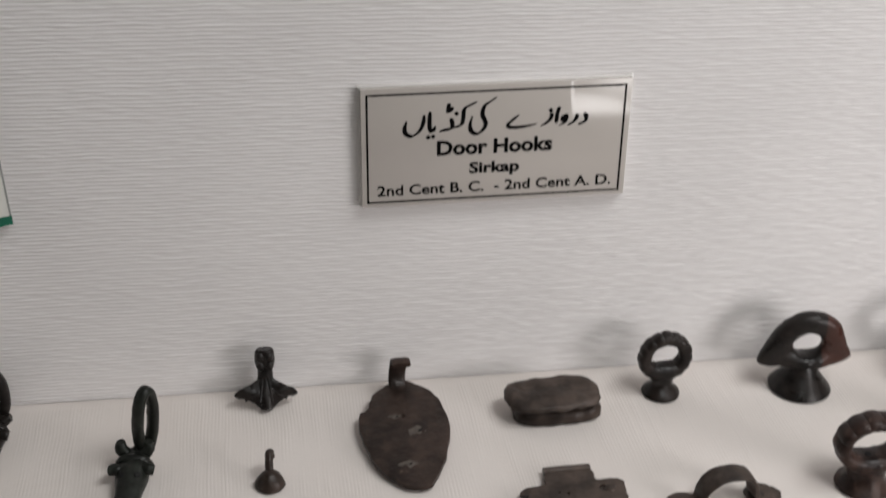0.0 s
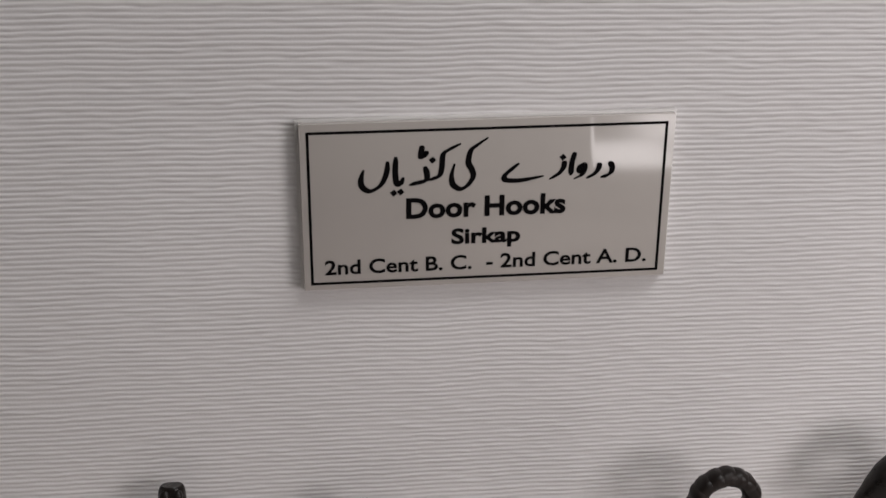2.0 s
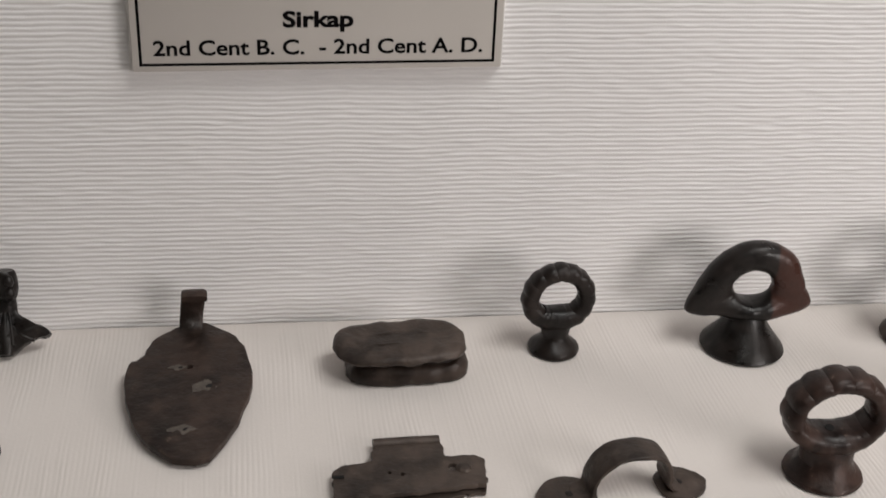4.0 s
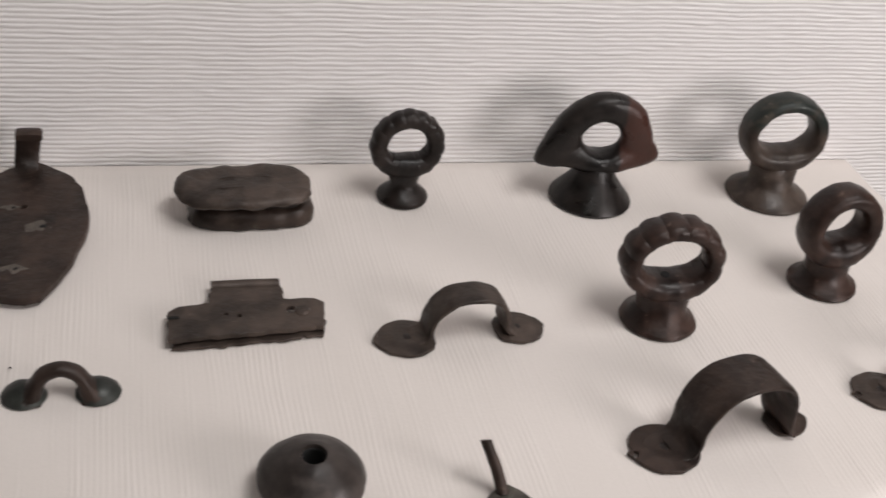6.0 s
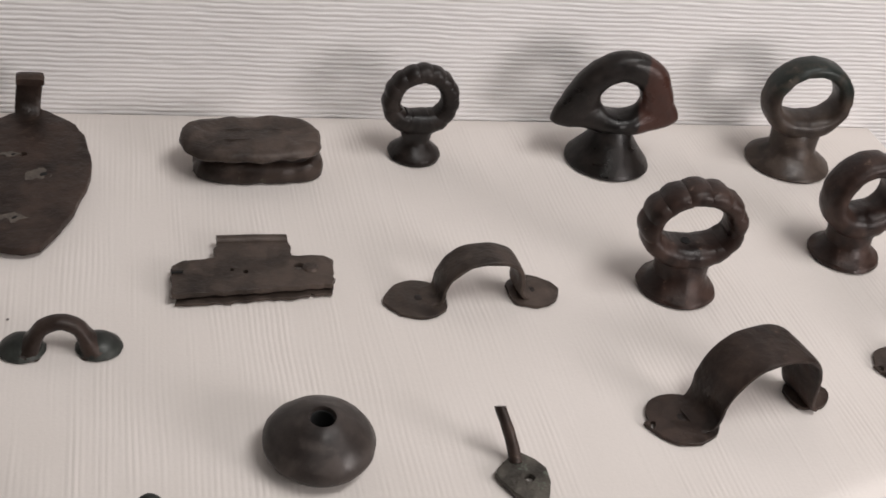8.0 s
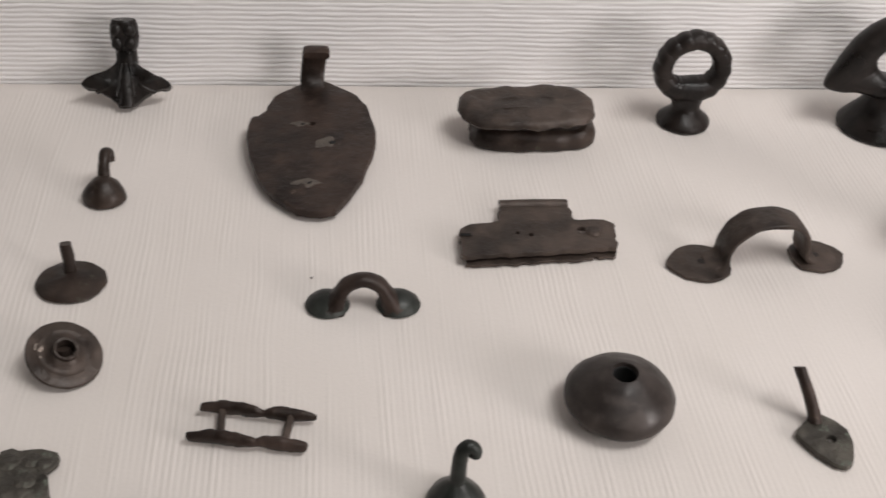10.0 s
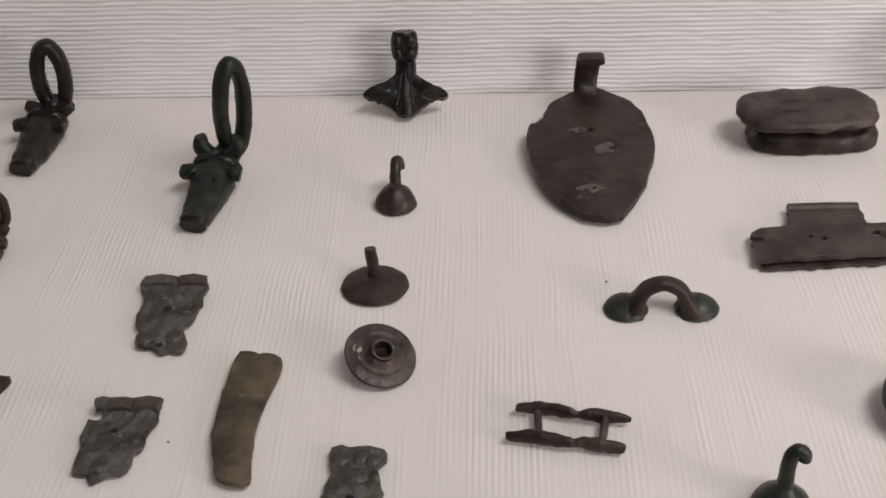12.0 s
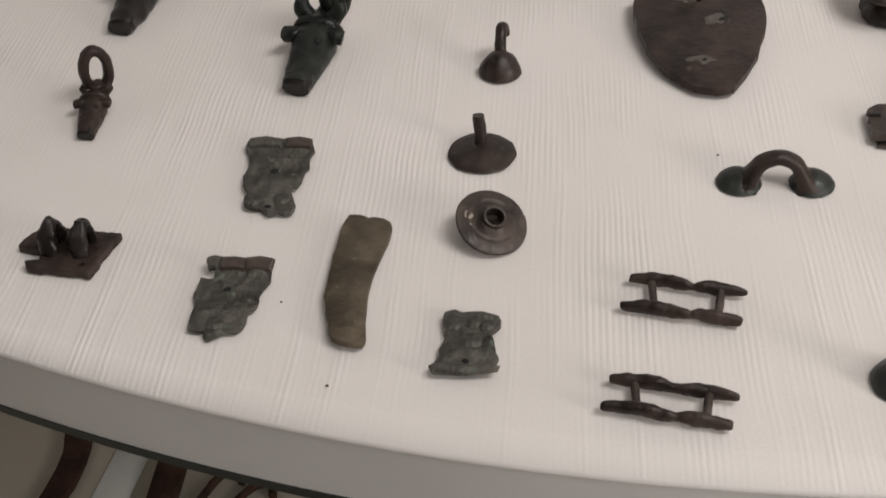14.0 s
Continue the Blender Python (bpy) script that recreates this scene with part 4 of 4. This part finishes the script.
def hook_knob():
    t = thing("hook_knob", 6.0, -26.0, 0, "green bronze hook rising from a bell-shaped foot", "door hook")
    part("foot", rough(lathe([(0.88, 0), (0.9, 0.1), (0.75, 0.4), (0.45, 0.72), (0.27, 0.9), (0.2, 1.0)], 32), 0.03, 0.4, 121), M_VERDIGRIS, t)
    part("hook", rough(sweep(curve_through([(0, 0, 0.85), (0.03, 0.08, 1.45), (0.1, 0.15, 1.95), (0.27, 0.17, 2.15), (0.46, 0.15, 2.03), (0.48, 0.12, 1.85)], 6), lambda u: (0.25 - 0.05 * u, 0.25 - 0.05 * u), (0, 1, 0), 14), 0.02, 0.3, 122, False), M_VERDIGRIS, t)


hook_knob()


def horned_handle(x, y, rz, label, material, s, ring, ring_yaw, seed, up):
    """Tapering beast-shaped mount with horns and a ring rising from its crown; its long axis runs to -y."""
    t = thing("horned_handle", x, y, rz, label, "handle", "ring handles with horned mounts on the shelf")
    path = [(0, 0.4 * s, 0.75 * s), (0, -0.4 * s, 0.72 * s), (0, -1.4 * s, 0.6 * s), (0, -2.6 * s, 0.48 * s), (0, -3.6 * s, 0.42 * s), (0, -4.1 * s, 0.4 * s)]
    sz = [(0.5, 0.6), (0.72, 0.86), (0.74, 0.9), (0.6, 0.74), (0.46, 0.6), (0.4, 0.54)]

    def size(u):
        f = u * 5
        i = min(int(f), 4)
        a, b = sz[i], sz[i + 1]
        return s * (a[0] + (b[0] - a[0]) * (f - i)), s * (a[1] + (b[1] - a[1]) * (f - i))

    part("mount", rough(sweep(curve_through(path, 5), size, (1, 0, 0), 18, square=0.85), 0.1 * s, 0.55 * s, seed), material, t)
    part("nose_ridge", rough(sweep(curve_through([(0, -0.9 * s, 1.2 * s), (0, -2.0 * s, 1.0 * s), (0, -3.4 * s, 0.74 * s)], 5), lambda u: (0.16 * s, 0.42 * s), (1, 0, 0), 10), 0.05 * s, 0.3, seed + 8, False), material, t)
    for q in (-1, 1):
        horn = curve_through([(q * 0.35 * s, -0.05 * s, 0.95 * s), (q * 0.72 * s, 0.0, (1.15 + 0.25 * up) * s), (q * (1.12 - 0.35 * up) * s, 0.1 * s, (1.3 + 0.55 * up) * s)], 5)
        part("horn", rough(sweep(horn, lambda u: (s * (0.4 - 0.16 * u * u), s * (0.38 - 0.14 * u * u)), (0, 1, 0), 14), 0.05 * s, 0.3, seed + q, False), material, t)
        ear = curve_through([(q * 0.55 * s, -1.15 * s, 0.9 * s), (q * 0.92 * s, -1.25 * s, 1.0 * s), (q * 1.2 * s, -1.3 * s, 0.95 * s)], 5)
        part("ear", rough(sweep(ear, lambda u: (s * (0.36 - 0.08 * u), s * (0.42 - 0.1 * u)), (0, 1, 0), 14), 0.06 * s, 0.3, seed + 2 * q, False), material, t)
        # Raised black spot painting the shade of an eye hollow.
        part("eye_shade", rough(lathe([(0.17 * s, 0), (0.15 * s, 0.04 * s), (0, 0.05 * s)], 12), 0.02 * s, 0.2, seed + 12 + q, False), M_HOLE_SHADE, t, "black spot for the shade in an eye hollow", m=at(q * 0.42 * s, -1.95 * s, 1.18 * s, 20, q * 32))
    part("brow", rough(sweep(curve_through([(-0.92 * s, -0.62 * s, 0.75 * s), (-0.5 * s, -0.68 * s, 1.28 * s), (0.5 * s, -0.68 * s, 1.28 * s), (0.92 * s, -0.62 * s, 0.75 * s)], 6), lambda u: (s * 0.2, s * 0.26), (0, 1, 0), 12), 0.05 * s, 0.3, seed + 9, False), material, t, "raised band across the brow")
    # Black metal stands in for the shade on this down-facing end.
    part("muzzle", rough(sweep([(0, -3.7 * s, 0.46 * s), (0, -4.0 * s, 0.4 * s), (0, -4.2 * s, 0.34 * s)], lambda u: (s * (0.4 - 0.06 * u), s * (0.56 - 0.04 * u)), (1, 0, 0), 18, square=0.7), 0.06 * s, 0.3, seed + 4, False), M_BLACK, t, "square-cut end, black for the shade on its underside")
    rx, rh, thick, lean, dx = ring
    part("collar", rough(sweep(curve_through([(0, -0.2 * s, 0.7 * s), (dx * 0.45, 0.2 * s, 1.1 * s), (dx * 0.95, 0.5 * s, 1.5 * s)], 5), lambda u: (0.6 * s - 0.2 * s * u, 0.62 * s - 0.2 * s * u), (0, 1, 0), 14), 0.05 * s, 0.4, seed + 5, False), material, t, "thick collar below the ring")
    part("ring", rough(sweep(ellipse_path(rx, rh, rh * 0.98, 60), lambda u: (thick, thick * 1.25), (0, 1, 0), 16, True, square=0.85), 0.03, 0.4, seed + 6, False), material, t, m=at(dx, 0.55 * s, 1.0 * s, lean, 0, ring_yaw))
    return t


horned_handle(-22.25, -3.1, -4, "dark bronze ring handle with a horned mount, ring upright", M_BLACK, 0.95, (0.56, 1.45, 0.34, -4, 0.16), 14, 131.0, 0.0)
horned_handle(-13.85, -7.2, -6, "dark green bronze ring handle with a long horned mount", M_DARKGREEN, 1.02, (0.62, 2.1, 0.29, 5, 0.5), 56, 141.0, 1.0)
horned_handle(-22.0, -12.2, 4, "small brown bronze ring handle with a horned mount", M_BROWN, 0.58, (0.48, 0.85, 0.2, 0, 0.08), 32, 151.0, 0.3)


def winged_hook():
    """One solid casting: spread foot, neck and a lobed top."""
    bm = bmesh.new()
    half = [(0.34, 2.1), (0.55, 1.75), (1.15, 1.4), (1.75, 1.15), (1.98, 0.9), (1.75, 0.74), (1.3, 0.66), (0.75, 0.35), (0.3, 0.02)]
    body = plate(half + [(0.0, -0.1)] + [(-x, v) for x, v in half[::-1]], 0.5, (), 3, 0.06, 162, lambda x, y: 0.18 * ridge(y - 0.3 * abs(x), 0.75, 0.35), cuts=5)
    bmesh.ops.transform(body, matrix=pose(0, -1.15, 0.0, 52), verts=body.verts)
    lump = bpy.data.meshes.new("lump")
    body.to_mesh(lump)
    body.free()
    bm.from_mesh(lump)
    bpy.data.meshes.remove(lump)
    for q in (-1, 1):
        wing = curve_through([(q * 0.1, -0.6, 1.2), (q * 0.6, -0.72, 1.02), (q * 1.2, -0.75, 0.86), (q * 1.75, -0.75, 0.76)], 6)
        sweep(wing, lambda u: (0.26 - 0.1 * u, 0.26 - 0.1 * u), (0, 1, 0), 12, bm=bm)
        sweep(curve_through([(q * 0.2, -0.75, 1.35), (q * 0.7, -1.12, 1.0), (q * 1.3, -1.12, 0.74)], 5), lambda u: (0.1, 0.1), (0, 1, 0), 10, bm=bm)
    sweep(curve_through([(0, -0.35, 1.35), (0, -0.85, 0.9), (0, -1.25, 0.5), (0, -1.5, 0.22)], 5), lambda u: (0.42 - 0.16 * u, 0.6 - 0.26 * u), (1, 0, 0), 16, bm=bm)
    for x in (-0.3, 0.0, 0.3):
        sweep(curve_through([(x * 0.6, -0.5, 1.75), (x, -1.0, 1.15), (x * 1.3, -1.38, 0.66)], 5), lambda u: (0.09, 0.09), (1, 0, 0), 10, bm=bm)
    sweep(curve_through([(0, -0.3, 1.1), (0, -0.12, 1.7), (0, 0.0, 2.45)], 5), lambda u: (0.52 - 0.12 * u, 0.56 - 0.12 * u), (1, 0, 0), 16, bm=bm)
    head = [(0, 0, 2.25), (0, -0.03, 2.5), (0, -0.05, 2.9), (0, -0.04, 3.3), (0, 0.0, 3.5)]
    sweep(curve_through(head, 4), lambda u: (0.42 + 0.1 * math.sin(math.pi * u), 0.5 + 0.14 * math.sin(math.pi * u)), (1, 0, 0), 18, bm=bm)
    for x in (-0.29, 0.29):
        for z in (2.62, 3.2):
            sweep(curve_through([(x, -0.38, z - 0.24), (x, -0.5, z), (x, -0.38, z + 0.24)], 4), lambda u: (0.12 + 0.1 * math.sin(math.pi * u), 0.12 + 0.14 * math.sin(math.pi * u)), (1, 0, 0), 12, bm=bm)
    ob = new("winged_hook", to_mesh("winged_hook", rough(bm, 0.035, 0.4, 161), M_BLACK))
    ob.matrix_basis = pose(-6.36 * CM, -1.15 * CM, SHELF) @ Matrix.Diagonal((0.97, 1, 1.06, 1))
    tagged(ob, "black bronze hook with a spread foot and lobed top", "door hook")


winged_hook()


def lug_plate():
    t = thing("lug_plate", -20.45, -21.2, 0, "dark bronze plate with two upright lugs", "door fitting")
    part("plate", plate([(-1.7, 0.45), (-1.35, 1.1), (1.6, 0.9), (1.25, -0.2), (1.05, -1.2), (-1.2, -0.95), (-1.3, -0.6), (-0.9, -0.55), (-0.95, -0.1), (-1.75, 0.1)], 0.3, (disc_loop(0.65, -0.75, 0.1, 8)[::-1],), 1, 0.1, 171, lambda x, y: 0.03), M_BROWN, t)
    for x in (-0.55, 0.5):
        path = curve_through([(x, -0.3, 0.2), (x - 0.05, -0.1, 0.75), (x + 0.02, 0.2, 1.2), (x + 0.05, 0.45, 0.85), (x, 0.5, 0.2)], 5)
        part("lug", rough(sweep(path, lambda u: (0.22, 0.29 + 0.06 * math.sin(9 * u)), (1, 0, 0), 12), 0.1, 0.3, 172 + x, False), M_DARK, t)


lug_plate()


# ---- things under the shelf and specks ----
def lower_things():
    blade = thing("iron_knife", -29.9, -9.5, 8, "rusty brown curved iron knife on the case floor", "knife", z=-26)
    part("blade", plate([(-0.6, 3.5), (0.5, 3.6), (0.9, 1.5), (0.4, -1.2), (-0.9, -3.6), (-1.6, -3.2), (-0.9, -0.8), (-0.5, 1.2)], 0.5, (), 3, 0.1, 181), M_RUST, blade)
    bar = thing("iron_bar", -24.3, -10.6, 0, "dark rusty iron bar on the case floor", "bar", z=-26)
    part("bar", rough(box(-0.8, -3.5, 0, 0.8, 3.2, 0.7, 0.15), 0.1, 0.6, 182), M_RUST, bar)
    for i, (x, y, r) in enumerate(((-22.3, -11.0, -18), (-20.6, -11.6, -25))):
        h = thing("iron_hook", x, y, r, "thin rusty iron hook on the case floor", "hook", "iron hooks under the shelf", z=-26)
        part("shank", rough(sweep(curve_through([(0, -2.5, 0.25), (0.1, 0, 0.25), (0.3, 1.6, 0.25), (1.0, 2.3, 0.25), (1.6, 1.6, 0.25)], 6), lambda u: (0.22, 0.25), (0, 0, 1), 10), 0.04, 0.4, 183 + i, False), M_RUST, h)
    card = thing("paper_card", -27.0, -9.6, -8, "small pale card lying on the case floor", "card", z=-26)
    part("card", box(-1.0, -2.2, 0, 1.0, 2.2, 0.06, 0.01), M_POSTER, card)


lower_things()


def specks():
    for x, y, r in ((-10.9, -26.8, 0.05), (1.7, -14.8, 0.045), (-12.9, -23.2, 0.035)):
        t = thing("crumb", x, y, 20 * x, "tiny dark crumb lying on the cream cloth", "crumb", "crumbs on the cloth")
        part("grain", rough(lathe([(r, 0), (r * 1.1, r * 0.4), (r * 0.5, r * 0.8), (0, r * 0.8)], 8), r * 0.3, r, x, False), M_BROWN, t)


specks()
